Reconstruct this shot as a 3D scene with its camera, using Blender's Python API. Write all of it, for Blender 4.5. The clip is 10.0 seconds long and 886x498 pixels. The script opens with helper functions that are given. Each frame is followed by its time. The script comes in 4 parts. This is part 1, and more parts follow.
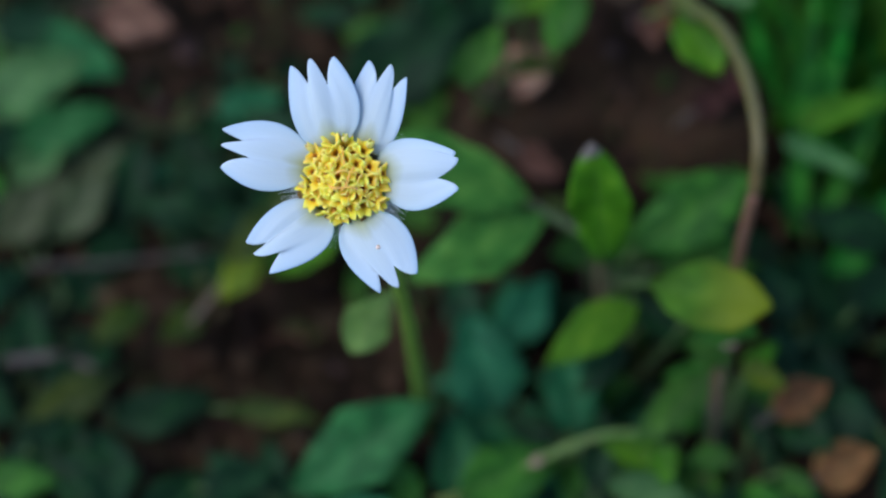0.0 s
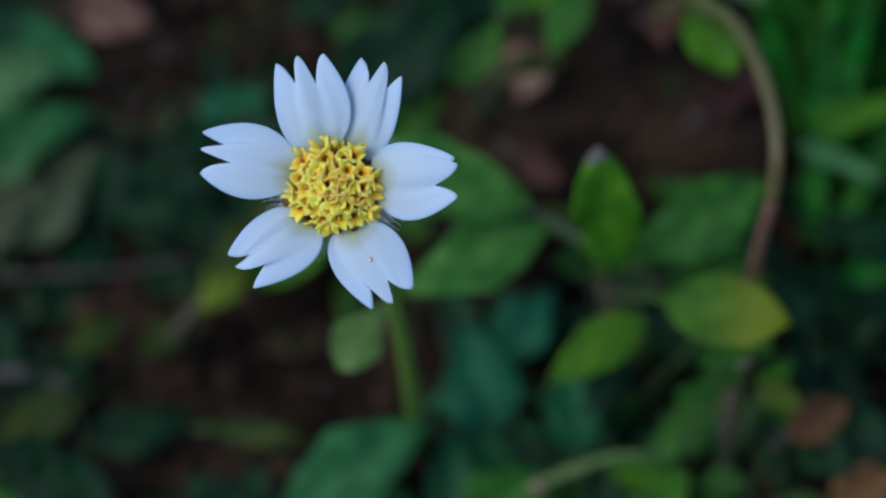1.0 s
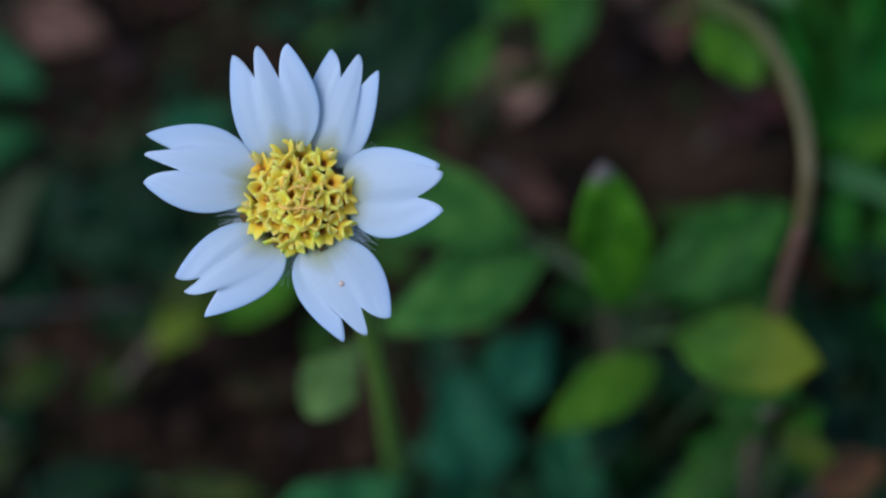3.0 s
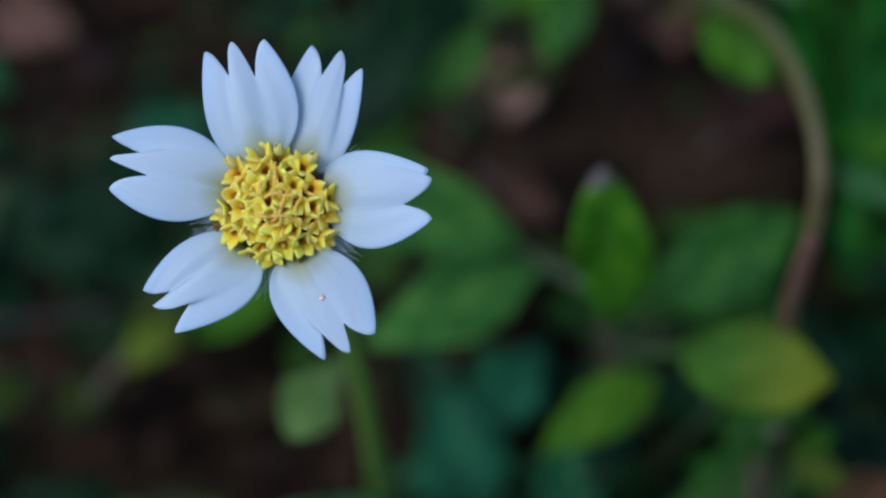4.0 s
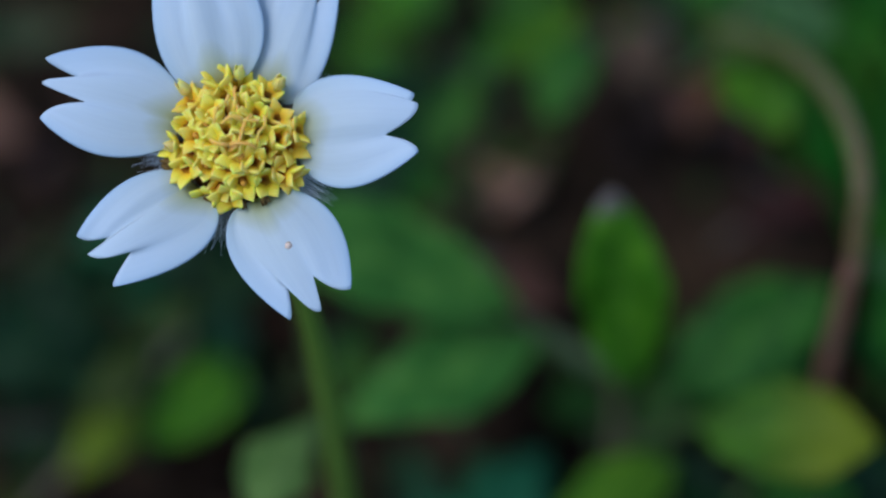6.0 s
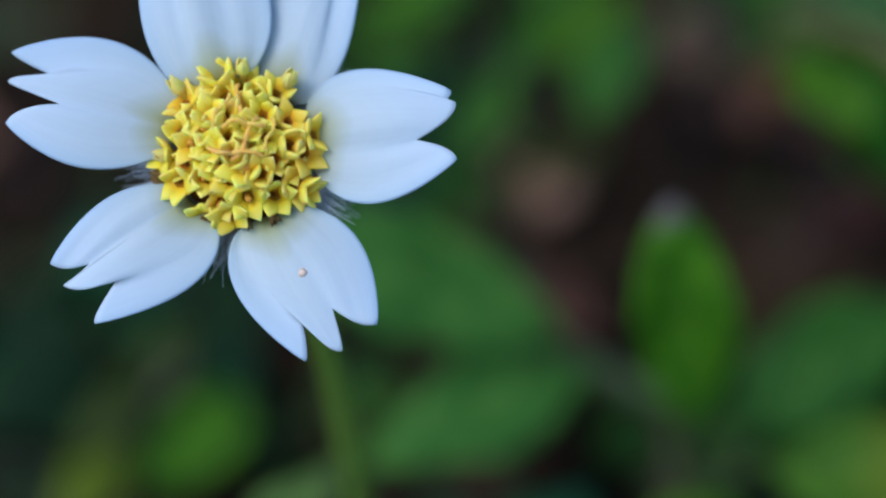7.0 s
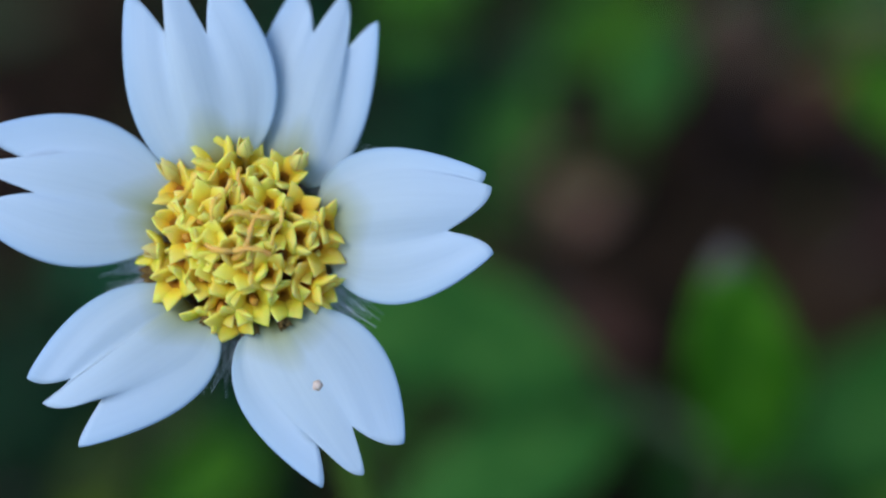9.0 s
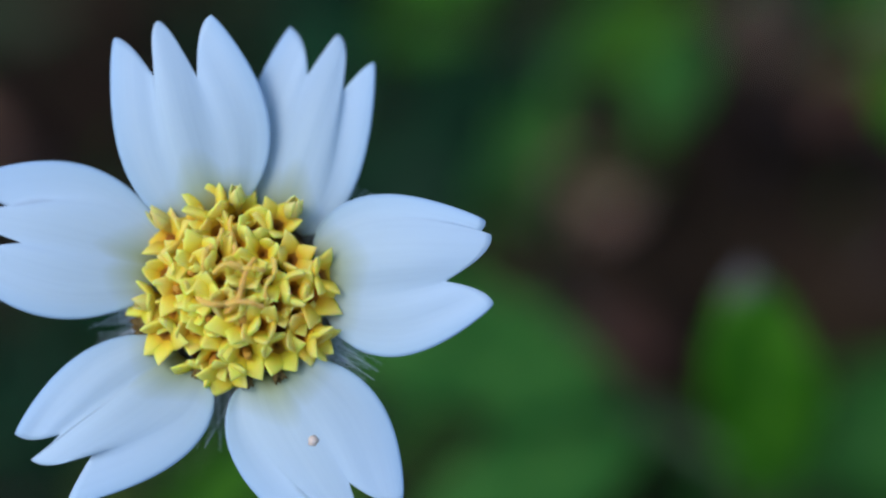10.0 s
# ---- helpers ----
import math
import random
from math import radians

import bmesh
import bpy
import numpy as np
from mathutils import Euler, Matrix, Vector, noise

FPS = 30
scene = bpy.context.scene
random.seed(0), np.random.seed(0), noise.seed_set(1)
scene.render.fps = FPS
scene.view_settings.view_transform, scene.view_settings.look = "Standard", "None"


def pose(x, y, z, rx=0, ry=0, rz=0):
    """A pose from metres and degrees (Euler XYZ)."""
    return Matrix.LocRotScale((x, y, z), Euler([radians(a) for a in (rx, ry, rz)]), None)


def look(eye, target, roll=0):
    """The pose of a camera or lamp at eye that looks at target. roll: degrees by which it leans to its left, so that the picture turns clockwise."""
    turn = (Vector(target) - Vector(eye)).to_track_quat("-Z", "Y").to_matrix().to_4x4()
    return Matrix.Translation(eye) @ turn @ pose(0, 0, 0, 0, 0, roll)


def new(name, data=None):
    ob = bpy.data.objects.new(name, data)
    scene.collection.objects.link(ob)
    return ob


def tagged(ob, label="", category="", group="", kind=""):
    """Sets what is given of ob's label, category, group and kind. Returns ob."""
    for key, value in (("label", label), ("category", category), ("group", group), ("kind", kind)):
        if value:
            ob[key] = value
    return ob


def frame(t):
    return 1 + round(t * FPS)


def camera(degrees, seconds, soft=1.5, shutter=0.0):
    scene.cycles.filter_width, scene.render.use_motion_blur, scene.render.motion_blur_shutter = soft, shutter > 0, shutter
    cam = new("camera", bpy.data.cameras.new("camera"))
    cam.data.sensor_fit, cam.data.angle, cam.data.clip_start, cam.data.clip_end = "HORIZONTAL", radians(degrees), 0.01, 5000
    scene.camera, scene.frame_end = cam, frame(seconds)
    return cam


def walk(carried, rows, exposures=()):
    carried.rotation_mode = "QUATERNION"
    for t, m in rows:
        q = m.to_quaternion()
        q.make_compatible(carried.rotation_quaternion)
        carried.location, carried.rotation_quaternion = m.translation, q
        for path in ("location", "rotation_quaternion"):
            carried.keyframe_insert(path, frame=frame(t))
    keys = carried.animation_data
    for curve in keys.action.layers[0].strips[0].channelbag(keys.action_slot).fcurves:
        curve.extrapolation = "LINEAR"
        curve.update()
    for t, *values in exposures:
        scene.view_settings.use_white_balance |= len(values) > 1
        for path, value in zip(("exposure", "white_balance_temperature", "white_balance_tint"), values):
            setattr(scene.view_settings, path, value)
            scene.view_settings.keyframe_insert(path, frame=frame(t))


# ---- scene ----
# A small white daisy-like weed flower among low weeds on dark soil. Lengths in the calls are millimetres.
MM = 0.001
cam = camera(20.0, 10.0, soft=2.2)
cam.data.dof.use_dof = True
cam.data.dof.aperture_fstop = 13.0

# seconds, eye, target, roll
PATH = [
    (0, (0.01338, -0.10087, 0.24702), (0.01087, -0.05462, 0.15840), -3.00),
    (0.5, (0.01272, -0.09624, 0.24020), (0.01048, -0.05018, 0.15147), -2.70),
    (1, (0.01208, -0.09298, 0.23375), (0.01014, -0.04666, 0.14515), -2.29),
    (1.5, (0.01316, -0.08990, 0.22743), (0.01076, -0.04326, 0.13900), -2.63),
    (2, (0.01277, -0.08653, 0.22147), (0.01068, -0.03969, 0.13314), -2.04),
    (2.5, (0.01178, -0.08563, 0.21410), (0.01025, -0.03729, 0.12657), -1.92),
    (2.7, (0.01186, -0.08498, 0.21157), (0.01033, -0.03622, 0.12427), -1.79),
    (3.8, (0.01175, -0.07721, 0.19975), (0.01067, -0.02861, 0.11237), -0.91),
    (4, (0.01170, -0.07698, 0.19802), (0.01070, -0.02806, 0.11081), -1.01),
    (4.5, (0.01188, -0.07684, 0.19279), (0.01096, -0.02674, 0.10624), -0.86),
    (5, (0.01406, -0.07932, 0.18467), (0.01184, -0.02607, 0.10005), -2.02),
    (5.5, (0.01258, -0.08524, 0.17472), (0.01153, -0.02647, 0.09382), -0.86),
    (5.7, (0.01216, -0.08702, 0.16988), (0.01138, -0.02596, 0.09069), -0.43),
    (6.8, (0.00921, -0.07757, 0.14952), (0.00939, -0.01300, 0.07316), -0.11),
    (7, (0.00957, -0.07248, 0.14750), (0.00892, -0.00934, 0.06995), -0.82),
    (7.5, (0.00867, -0.06785, 0.14319), (0.00814, -0.00471, 0.06565), -0.83),
    (8, (0.00428, -0.06369, 0.14019), (0.00763, -0.00069, 0.06260), 1.82),
    (8.5, (0.00504, -0.05969, 0.14009), (0.00753, 0.00171, 0.06119), 1.10),
    (9, (0.00870, -0.05659, 0.14136), (0.00752, 0.00293, 0.06101), -1.91),
    (9.5, (0.00951, -0.05632, 0.14016), (0.00755, 0.00435, 0.06069), -2.64),
    (10, (0.01055, -0.05154, 0.14122), (0.00742, 0.00609, 0.05956), -3.82),
]
walk(cam, [(t, look(eye, target, roll)) for t, eye, target, roll in PATH], exposures=[(0.0, 1.0, 5750, 13), (0.4, 0.76, 5700, 13), (1.0, 0.63, 5550, 14), (1.5, 0.58, 5500, 15), (2.5, 0.61, 5500, 18), (4.0, 0.63, 5550, 14), (5.5, 0.62, 5550, 13), (6.8, 0.62, 5600, 12), (7.0, 0.88, 5700, 12), (7.5, 0.83, 5650, 11), (8.0, 0.73, 5550, 10), (10.0, 0.75, 5550, 10)])

# ---- light: open shade under a bright sky ----
world = bpy.data.worlds.new("sky")
scene.world = world
world.use_nodes = True
wn = world.node_tree.nodes
sky = wn.new("ShaderNodeTexSky")
sky.sky_type, sky.sun_disc = "NISHITA", False
sky.sun_elevation, sky.sun_rotation = radians(58), radians(-107)
world.node_tree.links.new(sky.outputs[0], wn["Background"].inputs[0])
wn["Background"].inputs[1].default_value = 0.12
sun_data = bpy.data.lights.new("sun", "SUN")
sun_data.energy, sun_data.angle, sun_data.color = 0.9, radians(30), (1.0, 0.95, 0.88)
sun = new("sun", sun_data)
sun.matrix_world = look((-0.5, -0.15, 0.85), (0, 0, 0))


# ---- materials ----
def material(name):
    m = bpy.data.materials.new(name)
    m.use_nodes = True
    n, k = m.node_tree.nodes, m.node_tree.links
    return m, n, k, n["Principled BSDF"]


def ramp(n, stops):
    r = n.new("ShaderNodeValToRGB")
    while len(r.color_ramp.elements) < len(stops):
        r.color_ramp.elements.new(0.5)
    for e, (p, c) in zip(r.color_ramp.elements, stops):
        e.position, e.color = p, (*c, 1)
    return r


def noise_node(n, k, scale, detail=4, coords="Object", stretch=None):
    tc = n.new("ShaderNodeTexCoord")
    tex = n.new("ShaderNodeTexNoise")
    tex.inputs["Scale"].default_value, tex.inputs["Detail"].default_value = scale, detail
    src = tc.outputs[coords]
    if stretch:
        mp = n.new("ShaderNodeMapping")
        mp.inputs["Scale"].default_value = stretch
        k.new(src, mp.inputs["Vector"])
        src = mp.outputs["Vector"]
    k.new(src, tex.inputs["Vector"])
    return tex


def bumped(n, k, p, height, strength, distance):
    b = n.new("ShaderNodeBump")
    b.inputs["Strength"].default_value, b.inputs["Distance"].default_value = strength, distance
    k.new(height, b.inputs["Height"])
    k.new(b.outputs[0], p.inputs["Normal"])


def mixed(n, k, kind, fac, a, b):
    x = n.new("ShaderNodeMix")
    x.data_type, x.blend_type = "RGBA", kind
    for sock, v in ((x.inputs[0], fac), (x.inputs[6], a), (x.inputs[7], b)):
        if isinstance(v, (int, float)):
            sock.default_value = v
        elif isinstance(v, tuple):
            sock.default_value = (*v, 1)
        else:
            k.new(v, sock)
    return x.outputs[2]


def leaf_material(name, dark, light, vein, rough=0.5, through_light=0.3, blotch=None, withered=None, withered_from=0.97):
    """A leaf: two greens in patches, paler midrib and side veins along the blade's own u and v, light shining through."""
    m, n, k, p = material(name)
    big = noise_node(n, k, 260, 3)
    fine = noise_node(n, k, 2600, 4)
    base = ramp(n, [(0.34, tuple(c * 0.6 for c in dark)), (0.48, dark), (0.62, light), (0.72, tuple(c * 1.2 for c in light))])
    k.new(big.outputs["Fac"], base.inputs[0])
    col = mixed(n, k, "OVERLAY", 0.25, base.outputs[0], fine.outputs["Color"])
    uv = n.new("ShaderNodeUVMap")
    sep = n.new("ShaderNodeSeparateXYZ")
    k.new(uv.outputs[0], sep.inputs[0])

    def op(kind, a, b=None):
        q = n.new("ShaderNodeMath")
        q.operation = kind
        for s, v in zip(q.inputs, (a, b)):
            if isinstance(v, (int, float)):
                s.default_value = v
            elif v is not None:
                k.new(v, s)
        return q.outputs[0]

    across = op("ABSOLUTE", op("SUBTRACT", sep.outputs["X"], 0.5))
    rib = op("GREATER_THAN", 0.022, across)
    wave = op("SINE", op("MULTIPLY", op("SUBTRACT", sep.outputs["Y"], op("MULTIPLY", across, 0.55)), 62.0))
    side = op("MULTIPLY", op("GREATER_THAN", wave, 0.93), 0.45)
    col = mixed(n, k, "MIX", op("MINIMUM", op("MULTIPLY", op("ADD", rib, side), 0.5), 0.6), col, vein)
    if blotch:
        spots = noise_node(n, k, 420, 2)
        cut = ramp(n, [(0.56, (0, 0, 0)), (0.7, (1, 1, 1))])
        k.new(spots.outputs["Fac"], cut.inputs[0])
        col = mixed(n, k, "MIX", cut.outputs[0], col, blotch)
    if withered:
        end = n.new("ShaderNodeMapRange")
        end.inputs["From Min"].default_value, end.inputs["From Max"].default_value = withered_from, withered_from + (1 - withered_from) * 0.6
        k.new(op("ADD", sep.outputs["Y"], op("MULTIPLY", op("SUBTRACT", big.outputs["Fac"], 0.5), 0.3)), end.inputs[0])
        end = end.outputs[0]
        col = mixed(n, k, "MIX", end, col, withered)
    info = n.new("ShaderNodeObjectInfo")
    hue = n.new("ShaderNodeHueSaturation")
    k.new(op("ADD", op("MULTIPLY", info.outputs["Random"], 0.024), 0.488), hue.inputs["Hue"])
    k.new(op("ADD", op("MULTIPLY", info.outputs["Random"], 0.4), 0.8), hue.inputs["Value"])
    k.new(col, hue.inputs["Color"])
    k.new(hue.outputs[0], p.inputs["Base Color"])
    p.inputs["Roughness"].default_value = rough
    p.inputs["Specular IOR Level"].default_value = 0.12
    bumped(n, k, p, fine.outputs["Fac"], 0.35, 0.0002)
    tr = n.new("ShaderNodeBsdfTranslucent")
    k.new(hue.outputs[0], tr.inputs[0])
    mx = n.new("ShaderNodeMixShader")
    mx.inputs[0].default_value = through_light
    k.new(p.outputs[0], mx.inputs[1])
    k.new(tr.outputs[0], mx.inputs[2])
    k.new(mx.outputs[0], n["Material Output"].inputs[0])
    return m


GREEN = leaf_material("green_leaf", (0.0286, 0.1105, 0.0104), (0.065, 0.195, 0.0169), (0.117, 0.234, 0.039))
FRESH = leaf_material("fresh_green_leaf", (0.05, 0.145, 0.019), (0.105, 0.225, 0.032), (0.12, 0.25, 0.04))
BRIGHT = leaf_material("bright_leaf", (0.0468, 0.1495, 0.0039), (0.0975, 0.2405, 0.0078), (0.13, 0.26, 0.026))
TIPPED = leaf_material("leaf_with_withered_tip", (0.072, 0.225, 0.006), (0.13, 0.32, 0.011), (0.14, 0.29, 0.04), withered=(0.20, 0.17, 0.14), withered_from=0.93)
# near-black green: the deep shade among low weeds is put into this colour
DEEP = leaf_material("shaded_green_leaf", (0.006, 0.027, 0.008), (0.012, 0.054, 0.012), (0.018, 0.065, 0.017))
TEAL = leaf_material("bluish_leaf", (0.016, 0.105, 0.036), (0.038, 0.185, 0.062), (0.0567, 0.18, 0.07), rough=0.5)
YELLOW = leaf_material("yellowing_leaf", (0.06, 0.12, 0.004), (0.15, 0.185, 0.006), (0.2125, 0.25, 0.025))
BRIGHT_YELLOW = leaf_material("yellow_green_leaf", (0.09, 0.17, 0.004), (0.18, 0.25, 0.006), (0.22, 0.28, 0.02))
GREY = leaf_material("pale_green_leaf", (0.05469, 0.1484, 0.03906), (0.1172, 0.25, 0.07031), (0.1719, 0.2969, 0.1094))
GRASS = leaf_material("grass_blade", (0.017, 0.15, 0.012), (0.055, 0.29, 0.02), (0.08, 0.30, 0.04), through_light=0.35)
SAGE = leaf_material("blue_green_leaf", (0.02, 0.105, 0.024), (0.04, 0.17, 0.04), (0.065, 0.18, 0.055))
OLIVE_LEAF = leaf_material("olive_leaf", (0.022, 0.04, 0.003), (0.055, 0.072, 0.005), (0.08, 0.1, 0.015))
PALE_DRY = leaf_material("pale_dry_leaf", (0.21, 0.115, 0.07), (0.40, 0.24, 0.145), (0.3, 0.19, 0.11), rough=0.8, through_light=0.1, blotch=(0.14, 0.07, 0.05))
LIME = leaf_material("light_green_leaf", (0.08, 0.24, 0.008), (0.15, 0.35, 0.014), (0.16, 0.33, 0.03))
MOSS = leaf_material("pale_olive_leaf", (0.085, 0.155, 0.03), (0.145, 0.24, 0.05), (0.18, 0.26, 0.07))
DARK_DRY = leaf_material("dark_dry_leaf", (0.04, 0.018, 0.012), (0.08, 0.036, 0.024), (0.07, 0.03, 0.02), rough=0.85, through_light=0.1)
PALE_BROWN = leaf_material("faded_brown_leaf", (0.09, 0.06, 0.035), (0.16, 0.11, 0.065), (0.12, 0.08, 0.05), rough=0.8, through_light=0.1)
RED_DRY = leaf_material("reddish_dry_leaf", (0.07, 0.03, 0.02), (0.14, 0.06, 0.042), (0.11, 0.05, 0.035), rough=0.8, through_light=0.1)
TURNING = leaf_material("leaf_turning_yellow", (0.055, 0.15, 0.008), (0.10, 0.235, 0.015), (0.13, 0.24, 0.03), withered=(0.155, 0.205, 0.006), withered_from=0.4)
DRY = leaf_material("dry_leaf", (0.12, 0.065, 0.038), (0.27, 0.155, 0.09), (0.2, 0.115, 0.07), rough=0.8, through_light=0.1, blotch=(0.12, 0.05, 0.035))
RUST = leaf_material("rusty_leaf", (0.12, 0.055, 0.018), (0.225, 0.102, 0.033), (0.192, 0.1152, 0.0576), rough=0.75, through_light=0.15, blotch=(0.07, 0.07, 0.02))
TAN = leaf_material("faded_leaf", (0.04, 0.056, 0.02), (0.09, 0.10, 0.047), (0.12, 0.105, 0.07), rough=0.8, through_light=0.15)


def stalk_material(name, lower, upper, spots):
    """A stalk whose colour runs from one end to the other along v, with darker flecks."""
    m, n, k, p = material(name)
    uv = n.new("ShaderNodeUVMap")
    sep = n.new("ShaderNodeSeparateXYZ")
    k.new(uv.outputs[0], sep.inputs[0])
    fine = noise_node(n, k, 1500, 4)
    jig = n.new("ShaderNodeMath")
    jig.operation = "MULTIPLY_ADD"
    k.new(fine.outputs["Fac"], jig.inputs[0])
    jig.inputs[1].default_value = 0.25
    k.new(sep.outputs["Y"], jig.inputs[2])
    r = ramp(n, [(0.15, lower), (0.95, upper)])
    k.new(jig.outputs[0], r.inputs[0])
    cut = ramp(n, [(0.58, (0, 0, 0)), (0.66, (1, 1, 1))])
    k.new(fine.outputs["Fac"], cut.inputs[0])
    k.new(mixed(n, k, "MIX", cut.outputs[0], r.outputs[0], spots), p.inputs["Base Color"])
    p.inputs["Roughness"].default_value = 0.6
    bumped(n, k, p, fine.outputs["Fac"], 0.5, 0.0002)
    return m


STALK = stalk_material("flower_stalk", (0.085, 0.16, 0.012), (0.125, 0.215, 0.018), (0.08, 0.13, 0.016))
PETIOLE = stalk_material("leaf_stalk", (0.05, 0.06, 0.02), (0.06, 0.11, 0.02), (0.05, 0.06, 0.02))
ARCH = stalk_material("arching_stem", (0.125, 0.072, 0.034), (0.19, 0.09, 0.05), (0.09, 0.055, 0.035))
OLIVE = stalk_material("olive_stem", (0.10, 0.068, 0.016), (0.07, 0.085, 0.008), (0.05, 0.05, 0.012))
BROWN_STEM = stalk_material("reddish_stem", (0.10, 0.065, 0.035), (0.11, 0.085, 0.04), (0.07, 0.045, 0.025))
TWIG = stalk_material("dry_twig", (0.05, 0.037, 0.026), (0.07, 0.05, 0.034), (0.03, 0.022, 0.016))
VINE = stalk_material("yellow_green_stem", (0.12, 0.15, 0.02), (0.09, 0.17, 0.025), (0.15, 0.14, 0.04))


def petal_material():
    m, n, k, p = material("white_petal")
    uv = n.new("ShaderNodeUVMap")
    sep = n.new("ShaderNodeSeparateXYZ")
    k.new(uv.outputs[0], sep.inputs[0])
    mp = n.new("ShaderNodeMapping")
    mp.inputs["Scale"].default_value = (34, 1.6, 1)
    k.new(uv.outputs[0], mp.inputs["Vector"])
    veins = n.new("ShaderNodeTexNoise")
    veins.inputs["Scale"].default_value, veins.inputs["Detail"].default_value = 1.0, 3
    k.new(mp.outputs[0], veins.inputs["Vector"])
    tone = ramp(n, [(0.0, (0.27, 0.27, 0.07)), (0.1, (0.40, 0.44, 0.26)), (0.32, (0.53, 0.615, 0.62)), (1.0, (0.565, 0.67, 0.73))])
    # the greenish foot, with the disc's shade painted in, reaches furthest along the middle
    side = n.new("ShaderNodeMath")
    side.operation = "PINGPONG"
    k.new(sep.outputs["X"], side.inputs[0])
    side.inputs[1].default_value = 0.5
    less = n.new("ShaderNodeMapRange")
    less.inputs["From Min"].default_value, less.inputs["From Max"].default_value = 0.08, 0.4
    less.inputs["To Min"].default_value, less.inputs["To Max"].default_value = 0.16, -0.03
    k.new(side.outputs[0], less.inputs[0])
    along = n.new("ShaderNodeMath")
    k.new(sep.outputs["Y"], along.inputs[0])
    k.new(less.outputs[0], along.inputs[1])
    k.new(along.outputs[0], tone.inputs[0])
    soft_veins = ramp(n, [(0.35, (0.965, 0.97, 0.975)), (0.6, (1, 1, 1))])
    k.new(veins.outputs["Fac"], soft_veins.inputs[0])
    col = mixed(n, k, "MULTIPLY", 0.8, tone.outputs[0], soft_veins.outputs[0])
    # the bluish glow along the edge is painted into the colour, bluer than the middle
    off = n.new("ShaderNodeMath")
    off.operation = "SUBTRACT"
    k.new(sep.outputs["X"], off.inputs[0])
    off.inputs[1].default_value = 0.5
    far = n.new("ShaderNodeMath")
    far.operation = "ABSOLUTE"
    k.new(off.outputs[0], far.inputs[0])
    margin = ramp(n, [(0.36, (1.03, 1.015, 1.0)), (0.47, (0.93, 0.97, 1.0)), (0.5, (0.80, 0.89, 1.0))])
    k.new(far.outputs[0], margin.inputs[0])
    col = mixed(n, k, "MULTIPLY", 1.0, col, margin.outputs[0])
    k.new(col, p.inputs["Base Color"])
    p.inputs["Roughness"].default_value = 0.55
    p.inputs["Specular IOR Level"].default_value = 0.3
    p.inputs["Sheen Weight"].default_value = 0.1
    # soft pleats that run the length of the petal, and fine veins on them
    wide = n.new("ShaderNodeMapping")
    wide.inputs["Scale"].default_value = (3.6, 0.45, 1)
    k.new(uv.outputs[0], wide.inputs["Vector"])
    pleats = n.new("ShaderNodeTexNoise")
    pleats.inputs["Scale"].default_value, pleats.inputs["Detail"].default_value = 1.0, 1
    k.new(wide.outputs[0], pleats.inputs["Vector"])
    both = n.new("ShaderNodeMath")
    both.operation = "MULTIPLY_ADD"
    k.new(veins.outputs["Fac"], both.inputs[0])
    both.inputs[1].default_value = 0.03
    k.new(pleats.outputs["Fac"], both.inputs[2])
    bumped(n, k, p, both.outputs[0], 0.35, 0.0010)
    tr = n.new("ShaderNodeBsdfTranslucent")
    k.new(col, tr.inputs[0])
    mx = n.new("ShaderNodeMixShader")
    mx.inputs[0].default_value = 0.18
    k.new(p.outputs[0], mx.inputs[1])
    k.new(tr.outputs[0], mx.inputs[2])
    k.new(mx.outputs[0], n["Material Output"].inputs[0])
    return m


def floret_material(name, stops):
    """Yellow, deeper inside the tube, where shade is painted into the stops (v runs from the foot to the lobes'
    points).
    """
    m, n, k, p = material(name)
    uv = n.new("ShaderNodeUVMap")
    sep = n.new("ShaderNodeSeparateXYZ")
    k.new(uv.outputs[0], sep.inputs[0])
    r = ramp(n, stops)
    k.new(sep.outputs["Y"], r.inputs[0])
    info = n.new("ShaderNodeObjectInfo")
    hue = n.new("ShaderNodeHueSaturation")
    mr = n.new("ShaderNodeMapRange")
    mr.inputs["To Min"].default_value, mr.inputs["To Max"].default_value = 0.478, 0.506
    k.new(info.outputs["Random"], mr.inputs[0])
    k.new(mr.outputs[0], hue.inputs["Hue"])
    k.new(r.outputs[0], hue.inputs["Color"])
    k.new(hue.outputs[0], p.inputs["Base Color"])
    p.inputs["Roughness"].default_value = 0.55
    p.inputs["Specular IOR Level"].default_value = 0.15
    p.inputs["Subsurface Weight"].default_value = 0.75
    p.inputs["Subsurface Radius"].default_value = (0.0014, 0.0009, 0.00015)
    fine = noise_node(n, k, 6000, 3)
    bumped(n, k, p, fine.outputs["Fac"], 0.15, 0.0001)
    tr = n.new("ShaderNodeBsdfTranslucent")
    k.new(hue.outputs[0], tr.inputs[0])
    mx = n.new("ShaderNodeMixShader")
    mx.inputs[0].default_value = 0.16
    k.new(p.outputs[0], mx.inputs[1])
    k.new(tr.outputs[0], mx.inputs[2])
    k.new(mx.outputs[0], n["Material Output"].inputs[0])
    return m


